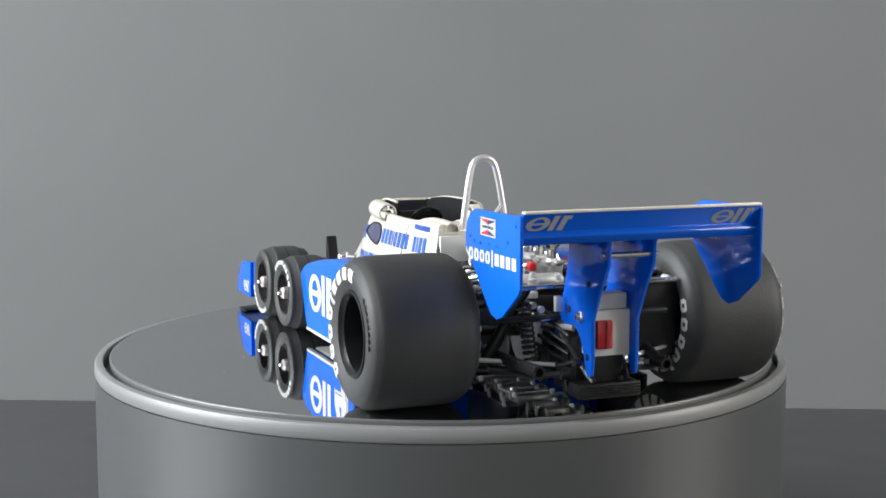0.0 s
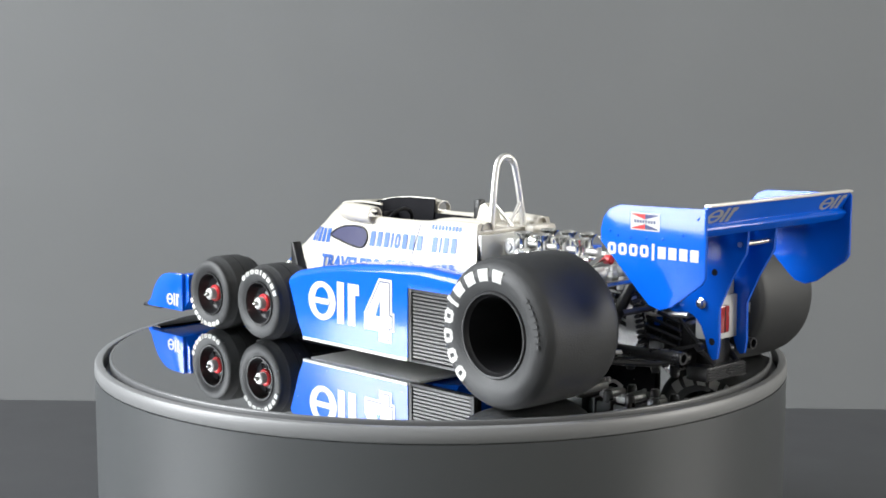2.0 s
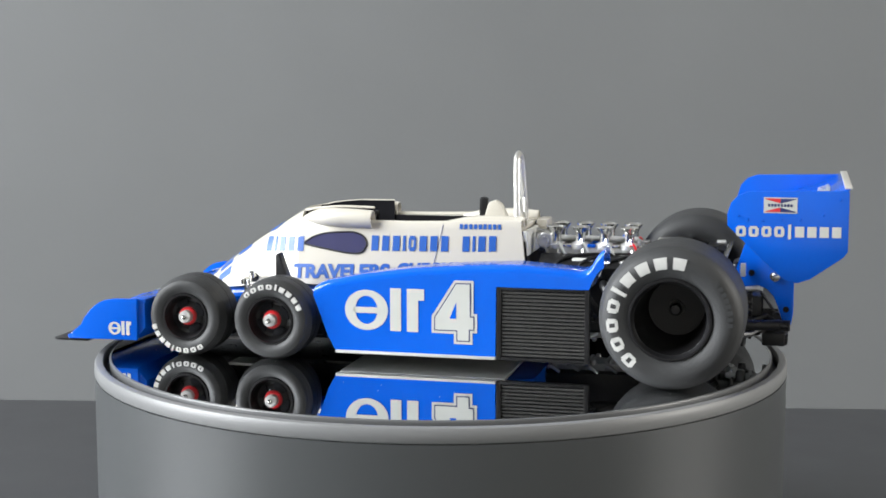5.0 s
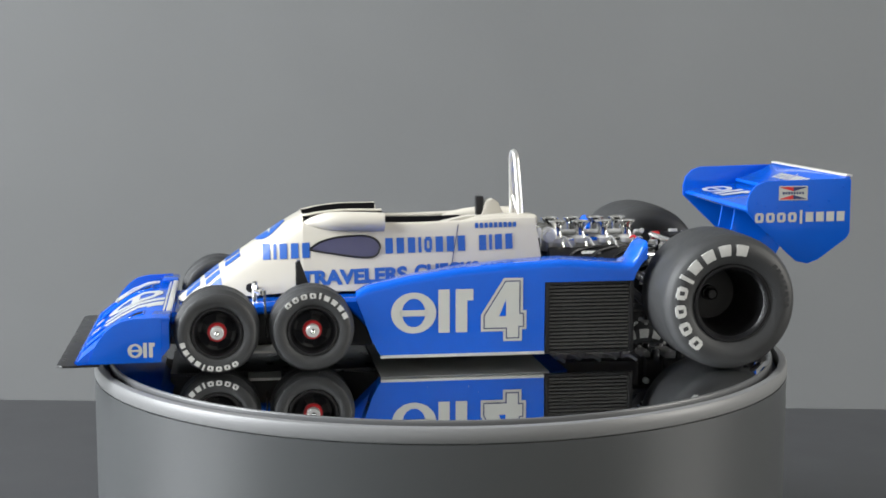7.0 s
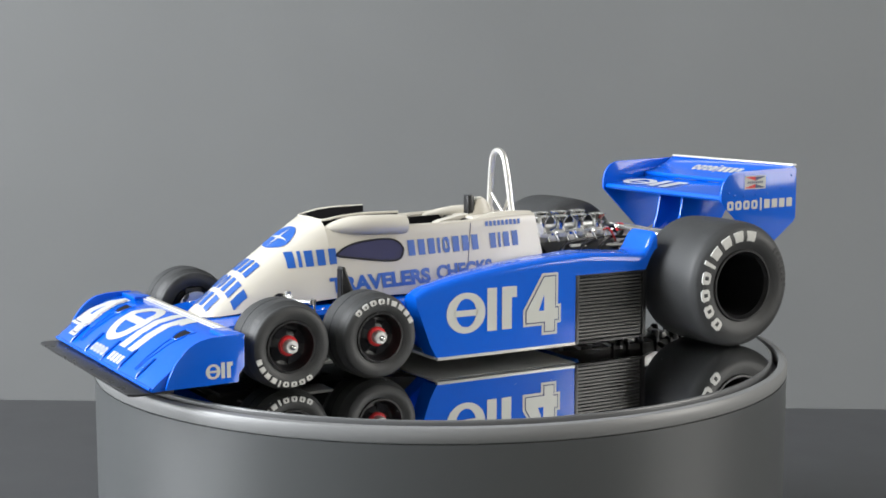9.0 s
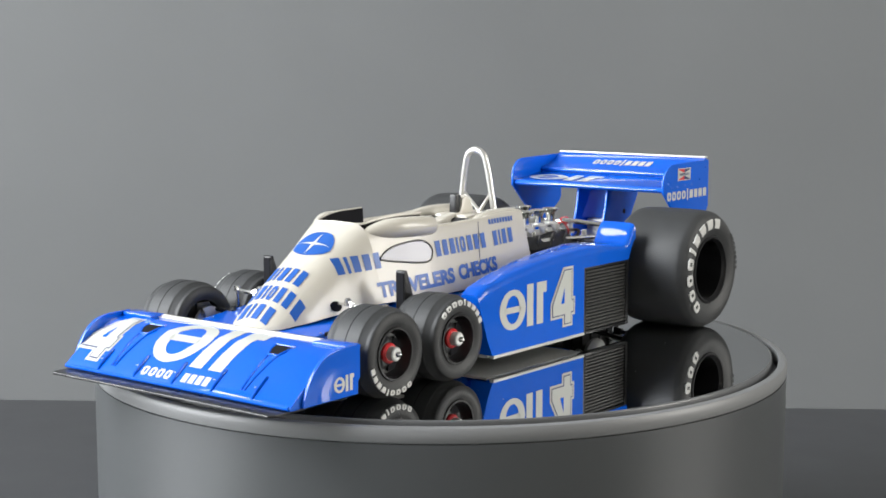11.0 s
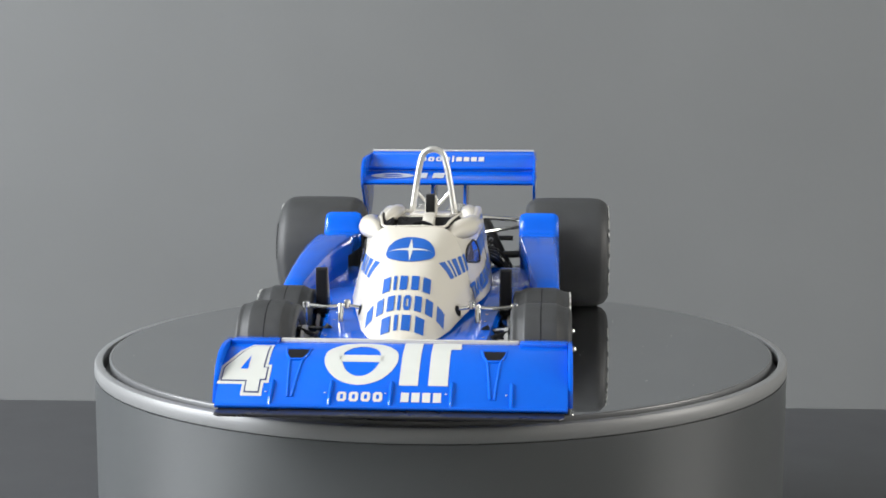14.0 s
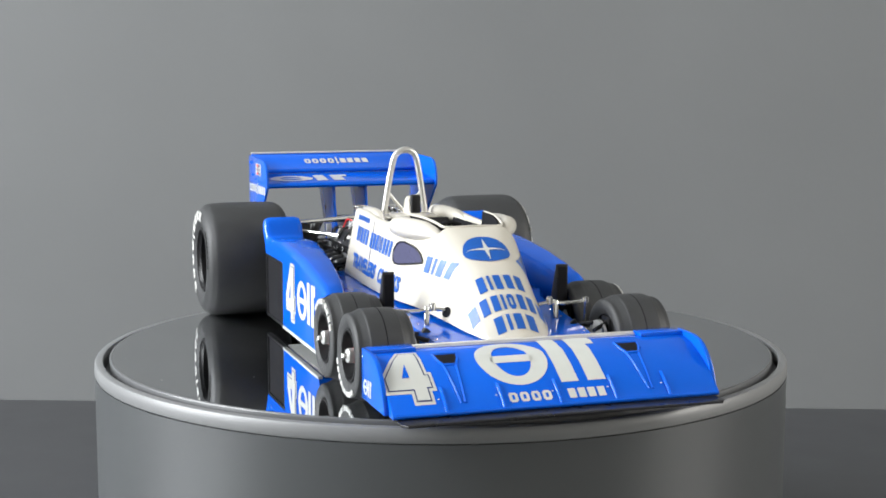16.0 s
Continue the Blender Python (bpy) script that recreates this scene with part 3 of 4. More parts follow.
def side_pod(s):
    secs = []
    e = FLANK[s]
    for y in sorted([-29 + 84 * k / 39 for k in range(40) if abs(-29 + 84 * k / 39 - 24.8) > 0.6] + [24.75, 24.85, 50.2, 51.0, 51.8, 52.4, 53.4, 54.2]):
        z = lerp_table(POD_TOP, y)[0]
        inner = lerp_table([(-29, 33.5), (-20, 32), (0, 30), (30, 27.5), (55, 27)], y)[0]
        low = 23.8 if y > 24.8 else lerp_table([(-29, 19.6), (-26.2, 12), (-24.4, 7), (-22.6, 3.9)], y)[0]
        if y > 51:
            low = z - 5
        secs.append([(s * e, y, low), (s * e, y, z - 2.3), (s * (e - 0.05), y, z - 1.8), (s * (e - 0.35), y, z - 0.95), (s * (e - 0.95), y, z - 0.35), (s * (e - 1.8), y, z - 0.05), (s * (e - 2.3), y, z), (s * (inner + 2.2), y, z + 0.05), (s * (inner + 0.7), y, z - 0.5), (s * inner, y, z - 1.9), (s * inner, y, max(low, 17.5)), (s * (inner + 0.8), y, low)])
    pod = part("side_pod", loft(secs, close=True), BLUE, CAR, "blue side pod rising to the rear")
    part("sill", box((min(s * (e - 1.2), s * (e + 0.3)), -22.4, 3.0), (max(s * (e - 1.2), s * (e + 0.3)), 24.8, 3.9), 0.2), DECAL_WHITE, pod, "thin white sill strip")
    # radiator
    rad = part("radiator", box((min(s * 37.2, s * 39.4), 25.0, 3.2), (max(s * 37.2, s * 39.4), 51.0, 23.7), 0.3), DARK, pod, "black finned radiator")
    fr = None
    for lo, hi in (((25.0, 3.0), (26.3, 23.8)), ((49.8, 3.0), (51.2, 23.8)), ((26.3, 22.9), (49.8, 23.8)), ((26.3, 3.0), (49.8, 3.9))):
        fr = box((min(s * (e - 1.6), s * (e - 0.1)), lo[0], lo[1]), (max(s * (e - 1.6), s * (e - 0.1)), hi[0], hi[1]), 0.15, fr)
    part("radiator_frame", fr, BLACK, rad)
    fin = part("fin", box((-0.5, -11.7, -0.3), (0.5, 11.7, 0.3), 0.0), FIN, rad, at=(s * (e - 1.0), 38.05, 4.6), smooth=False)
    for k in range(1, 18):
        again(fin, (s * (e - 1.0), 38.05, 4.6 + 1.04 * k))
    return pod


PODS = {s: side_pod(s) for s in (1, -1)}


# ---- rear wing ----
def rear_wing():
    wing = new("rear_wing")
    wing.parent = CAR
    plate = [(87.6, 41.8), (87.5, 45.0), (88.4, 48.0), (90.4, 50.2), (93.4, 51.3), (119.2, 51.9), (119.7, 51.4), (119.7, 35.4), (118.6, 33.8), (110.0, 27.6), (106.6, 26.4), (103.2, 27.2), (100.6, 29.4)]
    for s in (1, -1):
        part("end_plate", prism(plate, s * 31.0, s * 31.9, "x", 0.3), BLUE, wing, "shaped blue end plate")
    main = [(88.2, 42.5), (88.8, 43.5), (92, 44.0), (98, 44.6), (105.4, 45.8), (105.7, 45.4), (98, 43.2), (92, 42.0), (89, 41.7)]
    part("main_plane", prism(main, -31.0, 31.0, "x", 0.15), BLUE, wing)
    flap = [(105.6, 46.6), (106.0, 47.3), (110, 48.2), (115, 50.2), (118.8, 52.4), (119.9, 52.4), (117.5, 47.9), (118.3, 47.4), (118.6, 46.7), (118.2, 46.0), (117.2, 44.9), (116.2, 44.8), (110, 46.0), (106, 45.8)]
    part("flap", prism(flap, -31.0, 31.0, "x", 0.15), BLUE, wing)
    part("gurney_lip", box((-31.0, 118.4, 52.3), (31.0, 120.4, 52.9), 0.2), SILVER, wing, "bright silver trailing strip")
    post = [(93.0, 42.4), (91.9, 35.0), (88.7, 25.2), (84.6, 17.2), (86.0, 16.6), (90.0, 19.7), (92.8, 21.4), (95.5, 21.8), (98.0, 20.8), (100.0, 18.6), (101.4, 15.4), (102.6, 11.6), (103.8, 10.2), (105.2, 10.6), (105.7, 14.1), (105.6, 24.0), (109.1, 31.5), (113.4, 38.6), (114.0, 46.2), (104.0, 44.6)]
    for s in (1, -1):
        part("wing_post", prism(post, s * 5.5, s * 6.5, "x", 0.25), BLUE, wing, "blue wing post with painted dark holes")
    part("cross_rod", tube([(-7.4, 112.0, 40.9), (7.4, 112.0, 40.9)], 0.75, 12), CHROME, wing, "bright metal cross rod")
    for s in (1, -1):
        part("bolt", lathe([(6.4, 1.5), (7.0, 1.5), (7.2, 1.0), (8.0, 0.9), (8.2, 0.4), (8.2, 0)], "x", 10), CHROME, wing, "bright round bolt", at=(0, 100.3, 24.6), turn=(0, 0, 0 if s > 0 else 180)) if s > 0 else None
        # dark discs on the solid posts, painted as shaded piercings
        for y, z in ((104.0, 33.0), (93.6, 25.4), (103.6, 15.0)):
            part("hole_shade", lathe([(6.45, 0.9), (6.58, 0.9), (6.58, 0)], "x", 16), DARK, wing, at=(0 if s > 0 else -13.03, y, z))
        for y, z in ((90.5, 44.6), (93.0, 43.6), (97.0, 43.4), (102.0, 43.6), (107.0, 43.8), (113.0, 45.2), (117.4, 49.4)):
            part("rivet", lathe([(0, 0.4), (0.16, 0.36), (0.24, 0.18), (0.26, 0)], "x", 8), BLUE, wing, at=(s * 31.9, y, z), turn=(0, 0, 0 if s > 0 else 180))


rear_wing()


# ---- engine, gearbox, suspension ----
def engine():
    eng = new("engine")
    eng.parent = CAR
    part("block", box((-9, 30, 6), (9, 62, 24), 1.5), BLACK, eng)
    part("sump", box((-5.2, 32, 3.9), (5.2, 60, 7), 0.8), ALLOY, eng, "cast alloy sump")
    for y, w in ((34, 6.8), (39.5, 4.4), (45.5, 6.0), (51, 4.6), (57, 6.6)):
        part("sump_rib", box((-w, y, 3.3), (w, y + 0.9, 5.5), 0.25), ALLOY, eng)
        for s in (1, -1):
            part("sump_bolt", lathe([(2.9, 0), (2.9, 0.6), (3.3, 0.75), (4.2, 0.75)], "z", 8), STEEL, eng, at=(s * (w - 0.9), y + 2.2, 0))
            part("oil_line", tube(curve([(s * w, y, 5.4), (s * (w + 2.2), y + 1.5, 4.6), (s * (w + 3.0), y + 4.0, 6.0)], 4), 0.5, 7), STEEL, eng, "bright metal oil line")
    for s in (1, -1):
        part("cam_cover", box((-3.6, 32, -2.2), (3.6, 60, 2.2), 1.0), BLACK, eng, "black cam cover", at=(s * 12.0, 0, 26.6), turn=(0, s * 30, 0))
        part("cover_mark", box((-0.7, 42, 2.2), (0.7, 48, 2.45), 0.1), GREY, eng, "pale bar of lettering on the cam cover", at=(s * 12.0, 0, 26.6), turn=(0, s * 30, 0))
        part("intake_body", box((s * 5.6 - 2.0, 33, 28.0), (s * 5.6 + 2.0, 61, 32.6), 0.5), STEEL, eng, "cast alloy intake body")
        for k in range(4):
            y = 36.0 + 7.3 * k
            part("trumpet", lathe([(30.5, 1.9), (32.5, 1.8), (33.0, 1.45), (35.4, 1.5), (36.4, 1.9), (37.1, 2.6), (37.5, 2.85), (37.7, 2.7), (36.8, 1.7), (34, 1.0), (34, 0)], "z", 20), CHROME, eng, "chromed intake trumpet", at=(s * 5.6, y, 0))
            part("throttle_body", lathe([(27.0, 2.6), (30.6, 2.7), (31.0, 3.0), (32.4, 3.0), (32.8, 2.2), (33.2, 1.5), (33.2, 0)], "z", 18), STEEL, eng, "cast alloy throttle body", at=(s * 5.6, y, 0))
            part("clamp", box((s * 5.6 - 2.4, y + 2.4, 31.6), (s * 5.6 + 2.4, y + 4.9, 32.6), 0.2), (BLUE if k == 1 else CHROME), eng)
            part("injector", tube([(s * 8.6, y + 1.4, 29.4), (s * 6.4, y + 0.4, 34.4)], 0.55, 8), CHROME, eng)
            part("fuel_line", tube(curve([(s * 7.0, y, 31.4), (s * 9.6, y + 1.6, 33.0), (s * 10.6, y + 3.4, 30.0), (s * 9.0, y + 5.0, 28.6)], 5), 0.35, 6), (RED if k == 3 else STEEL), eng)
            part("plug_lead", tube(curve([(s * 8.0, 60, 30.0), (s * 11.5, y + 8, 29.8), (s * 14.5, y + 2, 28.0), (s * 15.6, y, 24.0)], 6), 0.5, 8), BLACK, eng, "black plug lead")
            pts = [(s * 15, y + 1, 22), (s * 19, y + 2, 21), (s * 22, y + 6, 17), (s * 22, y + 11, 13), (s * 21, 70, 12.6)]
            part("exhaust_pipe", tube(curve(pts, 5), 1.2, 10), SATIN, eng, "black exhaust pipe")
        tip = (20.0, 105.0, 12.6) if s > 0 else (-18.0, 99.5, 10.8)
        tail = tube(curve([(s * 21, 68, 12.6), (s * 20.5, 82, 12.2), (tip[0], tip[1] - 3.5, tip[2])], 5), 1.5, 16)
        lathe([(tip[1] - 4, 1.6), (tip[1], 1.6), (tip[1], 1.15), (tip[1] - 3, 1.1), (tip[1] - 3, 0)], "y", 20, tail, (tip[0], 0, tip[2]))
        part("tail_pipe", tail, SATIN, eng, "black tail pipe")
    part("injection_rail", tube([(0, 33, 33.4), (0, 60, 33.4)], 0.9, 10), STEEL, eng)
    part("air_box_strut", tube([(0, 28, 35.5), (0, 36, 34.5)], 0.8, 10), CHROME, eng)
    for s in (1, -1):
        part("fuel_pump", lathe([(-1.6, 2.5), (0.6, 2.5), (0.9, 2.1), (0.9, 1.3), (1.5, 1.2), (1.5, 0)], "x", 24), STEEL, eng, "round alloy fuel pump", at=(s * 7.4, 33.0, 33.4), turn=(0, 0, 0 if s > 0 else 180))
    part("red_cap", lathe([(0, 1.3), (2.0, 1.3), (2.4, 0.9), (2.4, 0)], "y", 16), RED, eng, "red round cap", at=(5.0, 66.5, 32.6))
    part("fire_bottle", lathe([(-7, 0), (-7, 1.6), (-6, 2.2), (6, 2.2), (7, 1.6), (7, 0)], "x", 20), STEEL, eng, "small alloy bottle", at=(1.5, 64.5, 28.0))
    gear = part("gearbox", box((-6.5, 60, 6.5), (6.5, 97, 19), 2.0), BLACK, CAR, "black gearbox")
    for y in (64, 70, 76, 82, 88, 93):
        part("web", box((-7.2, y, 6.0), (7.2, y + 1.0, 19.8), 0.4), SATIN, gear)
    for y, w, h in ((64, 4.2, 3.0), (71, 5.4, 4.0), (80, 3.2, 2.6), (86.5, 4.6, 3.4)):
        part("cover_plate", box((-w, y, 4.6), (w, y + h, 6.8), 0.7), ALLOY, gear, "cast alloy cover plate")
        for s in (1, -1):
            part("cover_bolt", lathe([(4.0, 0), (4.0, 0.5), (4.3, 0.65), (5.0, 0.65)], "z", 8), STEEL, gear, at=(s * (w - 0.8), y + h / 2, 0))
            part("boss", lathe([(3.6, 0), (3.6, 1.0), (4.2, 1.3), (7.0, 1.5)], "z", 14), SATIN, gear, at=(s * min(w + 1.0, 5.4), y + h + 1.2, 0))
    for s in (1, -1):
        part("brake_disc", lathe([(-0.6, 0), (-0.6, 7.2), (0.6, 7.2), (0.6, 0)], "x", 40), STEEL, gear, "bright brake disc", at=(s * 11.5, 77.5, 16.4))
        part("caliper", box((s * 11.5 - 1.8, 80.5, 15), (s * 11.5 + 1.8, 85.2, 22), 0.8), STEEL, gear, "alloy brake caliper")
        part("side_case", lathe([(0, 4.6), (3.0, 4.2), (4.0, 3.0), (4.0, 0)], "x", 24), BLACK, gear, at=(s * 6.4, 77.5, 16.4), turn=(0, 0, 0 if s > 0 else 180))
        part("hose", tube(curve([(s * 6, 62, 22), (s * 10, 70, 25), (s * 9, 80, 24), (s * 5.4, 94, 20)], 6), 0.6, 8), BLACK, CAR, "thin black hose")
        part("brace", tube([(s * 8, 60, 18), (s * 6.5, 96, 21)], 0.7, 8), STEEL, CAR)
        part("clip", box((s * 8.5 - 0.9, 90.5, 24.6), (s * 8.5 + 0.9, 92, 28.4), 0.2), STEEL, CAR)
    tank = part("oil_tank", box((-5.8, 97, 14.8), (4.8, 102.6, 26.2), 0.4), GREY, CAR, "pale rear oil tank")
    part("tank_neck", box((-5.0, 97.4, 26.2), (3.4, 102.0, 30.2), 0.5), GREY, tank)
    light = part("tail_light", box((-0.3, 102.5, 16.7), (4.1, 104.2, 23.9), 0.6), LENS_RED, CAR, "red rectangular rain light")
    part("light_seam", box((1.6, 104.1, 16.9), (1.9, 104.3, 23.6)), BLACK, light)
    cool = part("oil_cooler", box((-8.4, 97, 4.4), (8.4, 103.6, 8.2), 0.5), BLACK, CAR, "finned black oil cooler")
    for k in range(5):
        part("fin", box((-7.9, 103.6, 4.8 + 0.68 * k), (7.9, 104.3, 5.12 + 0.68 * k)), SATIN, cool, smooth=False)
    part("bracket", box((-4.6, 96, 8.0), (4.0, 101.5, 14.8), 0.6), BLACK, CAR)
    for s in (1, -1):
        part("bracket_arm", tube([(s * 4.6, 103.5, 8.6), (s * 6.0, 98.0, 13.0), (s * 9.0, 92.0, 11.0)], 0.8, 8), SATIN, CAR)
        part("joint", lathe([(-1.2, 1.5), (1.2, 1.5), (1.2, 0)], "x", 14), SATIN, CAR, at=(s * 9.4, 97.0, 10.0))
        part("spring", tube([(s * (15.5 - 0.012 * k) + 1.9 * math.cos(k * 0.7), 86 + 0.02 * k, 26.0 - 0.15 * k + 1.9 * math.sin(k * 0.7) * 0.3) for k in range(90)], 0.35, 5), SATIN, CAR, "black coil spring")
    part("side_cooler", box((-29.0, 79.0, 9.5), (-18.0, 85.0, 30.0), 0.6), BLACK, CAR, "upright black cooler box")
    part("rear_beam", tube([(-24, 88, 22.5), (24, 88, 22.5)], 0.9, 10), SATIN, CAR)
    part("rear_rod", tube([(-28, 86, 30.0), (28, 86, 30.0)], 0.75, 10), CHROME, CAR, "bright metal cross rod")
    for s in (1, -1):
        for y in (71, 83):
            part("fitting", lathe([(-1.4, 0.9), (1.4, 0.9), (1.4, 0)], "y", 12), STEEL, CAR, at=(s * 27.0, y, 30.0))
    for s in (1, -1):
        part("drive_shaft", tube([(s * 7, 76, 17), (s * 38, 75.5, 19)], 1.3, 12), SATIN, CAR)
        part("radius_rod", tube([(s * 13, 56, 28), (s * 29, 72, 29)], 0.7, 10), CHROME, CAR, "bright metal radius rod")
        part("top_link", tube([(s * 5, 66, 33.0), (s * 31, 74, 30.5)], 0.8, 10), CHROME, CAR, "bright metal top link")
        part("lower_link", tube([(s * 6, 84, 8), (s * 34, 76, 9)], 0.9, 10), SATIN, CAR)
        part("upright", box((min(s * 30, s * 33), 72, 8), (max(s * 30, s * 33), 79, 31), 1.0), BLACK, CAR)
        part("damper", tube([(s * 14, 84, 30), (s * 24, 80, 10)], 1.6, 14), BLACK, CAR)
        for y in (-68.0, -41.6):
            part("axle", tube([(s * 22, y, 11.5), (s * 32, y, 11.9)], 1.3, 12), SATIN, CAR)
            part("wishbone", tube([(s * 23, y - 5, 15.5), (s * 30, y, 17), (s * 23, y + 5, 15.5)], 0.6, 8), SATIN, CAR)
        for y in (-68.0, -41.6):
            part("front_upright", box((min(s * 28.4, s * 30.6), y - 2.6, 6.0), (max(s * 28.4, s * 30.6), y + 2.6, 18.4), 0.7), BLACK, CAR, "black wheel upright")
            part("front_disc", lathe([(-0.5, 0), (-0.5, 5.4), (0.5, 5.4), (0.5, 0)], "x", 32), STEEL, CAR, "bright front brake disc", at=(s * 26.6, y, 11.9))
            part("lower_wishbone", tube([(s * 20, y - 6, 6.4), (s * 29, y, 6.8), (s * 20, y + 6, 6.4)], 0.6, 8), SATIN, CAR)
            part("front_damper", tube([(s * 20.5, y + 4.4, 16.5), (s * 27.6, y + 2.0, 7.6)], 1.2, 12), BLACK, CAR)
            part("brake_pipe", tube(curve([(s * 19, y + 5, 12.0), (s * 24, y + 6.5, 14.2), (s * 28.6, y + 2.8, 13.0)], 5), 0.32, 6), STEEL, CAR)
        part("track_rod", tube([(s * 18, -61.5, 12.6), (s * 28, -63.6, 12.8)], 0.5, 8), STEEL, CAR)
        part("push_link", tube([(s * 28.6, -54.6, 20.6), (s * 28.6, -54.0, 8.0)], 0.38, 8), CHROME, CAR, "thin bright drop link")
        part("link_plate", box((min(s * 22, s * 31), -59.5, 3.6), (max(s * 22, s * 31), -50.0, 4.4), 0.2), GREY, CAR, "small pale plate between the front wheels")
        part("rod_end", lathe([(-0.7, 1.0), (0.7, 1.0), (0.7, 0.5), (1.0, 0)], "z", 16), CHROME, CAR, at=(s * 28.4, -55.0, 20.8))
        part("rod_end", lathe([(-0.8, 0.9), (1.0, 0.9), (1.3, 0.6), (1.3, 0)], "z", 16), CHROME, CAR, at=(s * 16.8, -57.0, 21.2))
        part("rocker_rod", tube(curve([(s * 13.5, -57, 20.4), (s * 17, -57, 20.8), (s * 22, -57.4, 20.5), (s * 28, -55.2, 20.6)], 4), 0.55, 10), CHROME, CAR, "bright metal rocker rod")
        part("rocker_post", lathe([(16, 0.75), (21.2, 0.75), (21.6, 0.5), (21.6, 0)], "z", 14), CHROME, CAR, at=(s * 18.6, -57.2, 0))
        scoop = prism([(-45.2, 16.5), (-45.2, 29.4), (-44.2, 29.6), (-40.0, 18.0), (-40.0, 16.5)], s * 25.6 - 1.7, s * 25.6 + 1.7, "x", 0.4)
        part("brake_scoop", scoop, BLACK, CAR, "upright black brake scoop")
        # the scoop is solid: this dark panel stands in for its shaded hollow
        part("mouth_shade", box((s * 25.6 - 1.25, -45.4, 17.2), (s * 25.6 + 1.25, -45.15, 28.8)), DARK, CAR, "dark panel for the shade in the scoop's mouth")
    for s in (1, -1):
        for y in (64.5, 68.5, 73.0, 81.0, 87.5):
            part("hose_clip", lathe([(-0.5, 0.9), (0.5, 0.9), (0.5, 0)], "y", 10), STEEL, CAR, at=(s * (8.6 + 0.12 * (y - 64)), y, 24.6))
            part("thin_link", tube([(s * 7.2, y, 20.0 + 0.1 * (y - 64)), (s * 12.4, y + 2.4, 26.5 - 0.2 * (y - 64))], 0.42, 7), CHROME if y > 80 or y < 66 else SATIN, CAR)
            part("stub", lathe([(0, 1.0), (1.4, 1.0), (1.4, 0.6), (2.2, 0.6), (2.2, 0)], "x", 10), STEEL if y < 80 else SATIN, CAR, at=(s * 7.0, y, 13.0 + 0.08 * (y - 64)), turn=(0, 0, 0 if s > 0 else 180))
        for k in range(4):
            part("oil_hose", tube(curve([(s * (9.5 + 1.2 * k), 62, 15 + 2.4 * k), (s * (13 + 1.2 * k), 72, 19 + 1.6 * k), (s * (12 - 0.8 * k), 84, 16 + 2.0 * k), (s * 6.8, 94, 12 + 2.2 * k)], 6), 0.55, 8), BLACK, CAR, "black hose")
            part("union", lathe([(-0.9, 0.8), (0.9, 0.8), (0.9, 0)], "y", 8), STEEL, CAR, at=(s * (13 + 1.2 * k), 72, 19 + 1.6 * k))
        part("toe_link", tube([(s * 7.5, 92.0, 11.0), (s * 31, 82.5, 12.5)], 0.6, 8), STEEL, CAR)
        part("bar_drop_link", tube([(s * 7.4, 101.0, 13.5), (s * 10.5, 96.5, 20.5)], 0.45, 8), SATIN, CAR)
        part("pivot", lathe([(-0.8, 1.1), (0.8, 1.1), (0.8, 0)], "x", 14), SATIN, CAR, at=(s * 8.0, 101.0, 13.4))
        part("roll_bar_arm", tube([(s * 9.4, 97.0, 10.0), (s * 17.0, 94.0, 9.2), (s * 25.0, 86.0, 9.8)], 0.8, 8), SATIN, CAR)
        for y, z in ((66, 29.6), (70, 31.2), (75, 28.6)):
            part("valve_body", lathe([(0, 1.5), (1.4, 1.5), (1.8, 1.0), (3.2, 0.9), (3.4, 0.5), (3.4, 0)], "z", 12), STEEL, CAR, at=(s * (3.6 + 0.5 * (y - 66)), y, z - 3.0))
    part("floor_pan", box((-38, -22, 2.8), (38, 27, 3.6), 0.3), GREY, CAR, "flat pale metal underfloor")
    part("front_floor", box((-22, -80, 3.4), (22, -22.2, 4.4), 0.3), SATIN, CAR, "flat dark underfloor")


engine()


# ---- markings ----
def sheet(polys, place):
    """Flat pieces from 2D outlines, laid on a surface by place(u, v)."""
    bm = bmesh.new()
    for poly in polys:
        bm.faces.new([bm.verts.new(place(u, v)) for u, v in poly])
    bmesh.ops.remove_doubles(bm, verts=bm.verts, dist=1e-4)
    return bm


def strip(outer, inner):
    """Quads between two lines of points."""
    return [[outer[i], outer[i + 1], inner[i + 1], inner[i]] for i in range(len(outer) - 1)]


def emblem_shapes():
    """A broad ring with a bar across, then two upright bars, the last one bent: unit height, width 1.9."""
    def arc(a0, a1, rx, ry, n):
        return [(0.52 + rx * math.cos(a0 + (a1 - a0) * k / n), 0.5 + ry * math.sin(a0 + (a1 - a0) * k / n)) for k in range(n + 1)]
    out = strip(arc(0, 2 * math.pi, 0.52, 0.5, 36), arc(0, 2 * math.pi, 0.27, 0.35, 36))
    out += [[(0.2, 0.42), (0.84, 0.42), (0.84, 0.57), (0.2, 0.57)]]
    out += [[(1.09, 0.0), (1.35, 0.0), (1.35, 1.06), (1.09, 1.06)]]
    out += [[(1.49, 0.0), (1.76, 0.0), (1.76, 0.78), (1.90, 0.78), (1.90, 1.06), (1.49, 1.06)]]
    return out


FOUR = [(0.50, 1.0), (0.92, 1.0), (0.92, 0.486), (1.0, 0.486), (1.0, 0.18), (0.90, 0.18), (0.90, 0.0), (0.49, 0.0), (0.49, 0.16), (0.0, 0.16), (0.0, 0.425)]


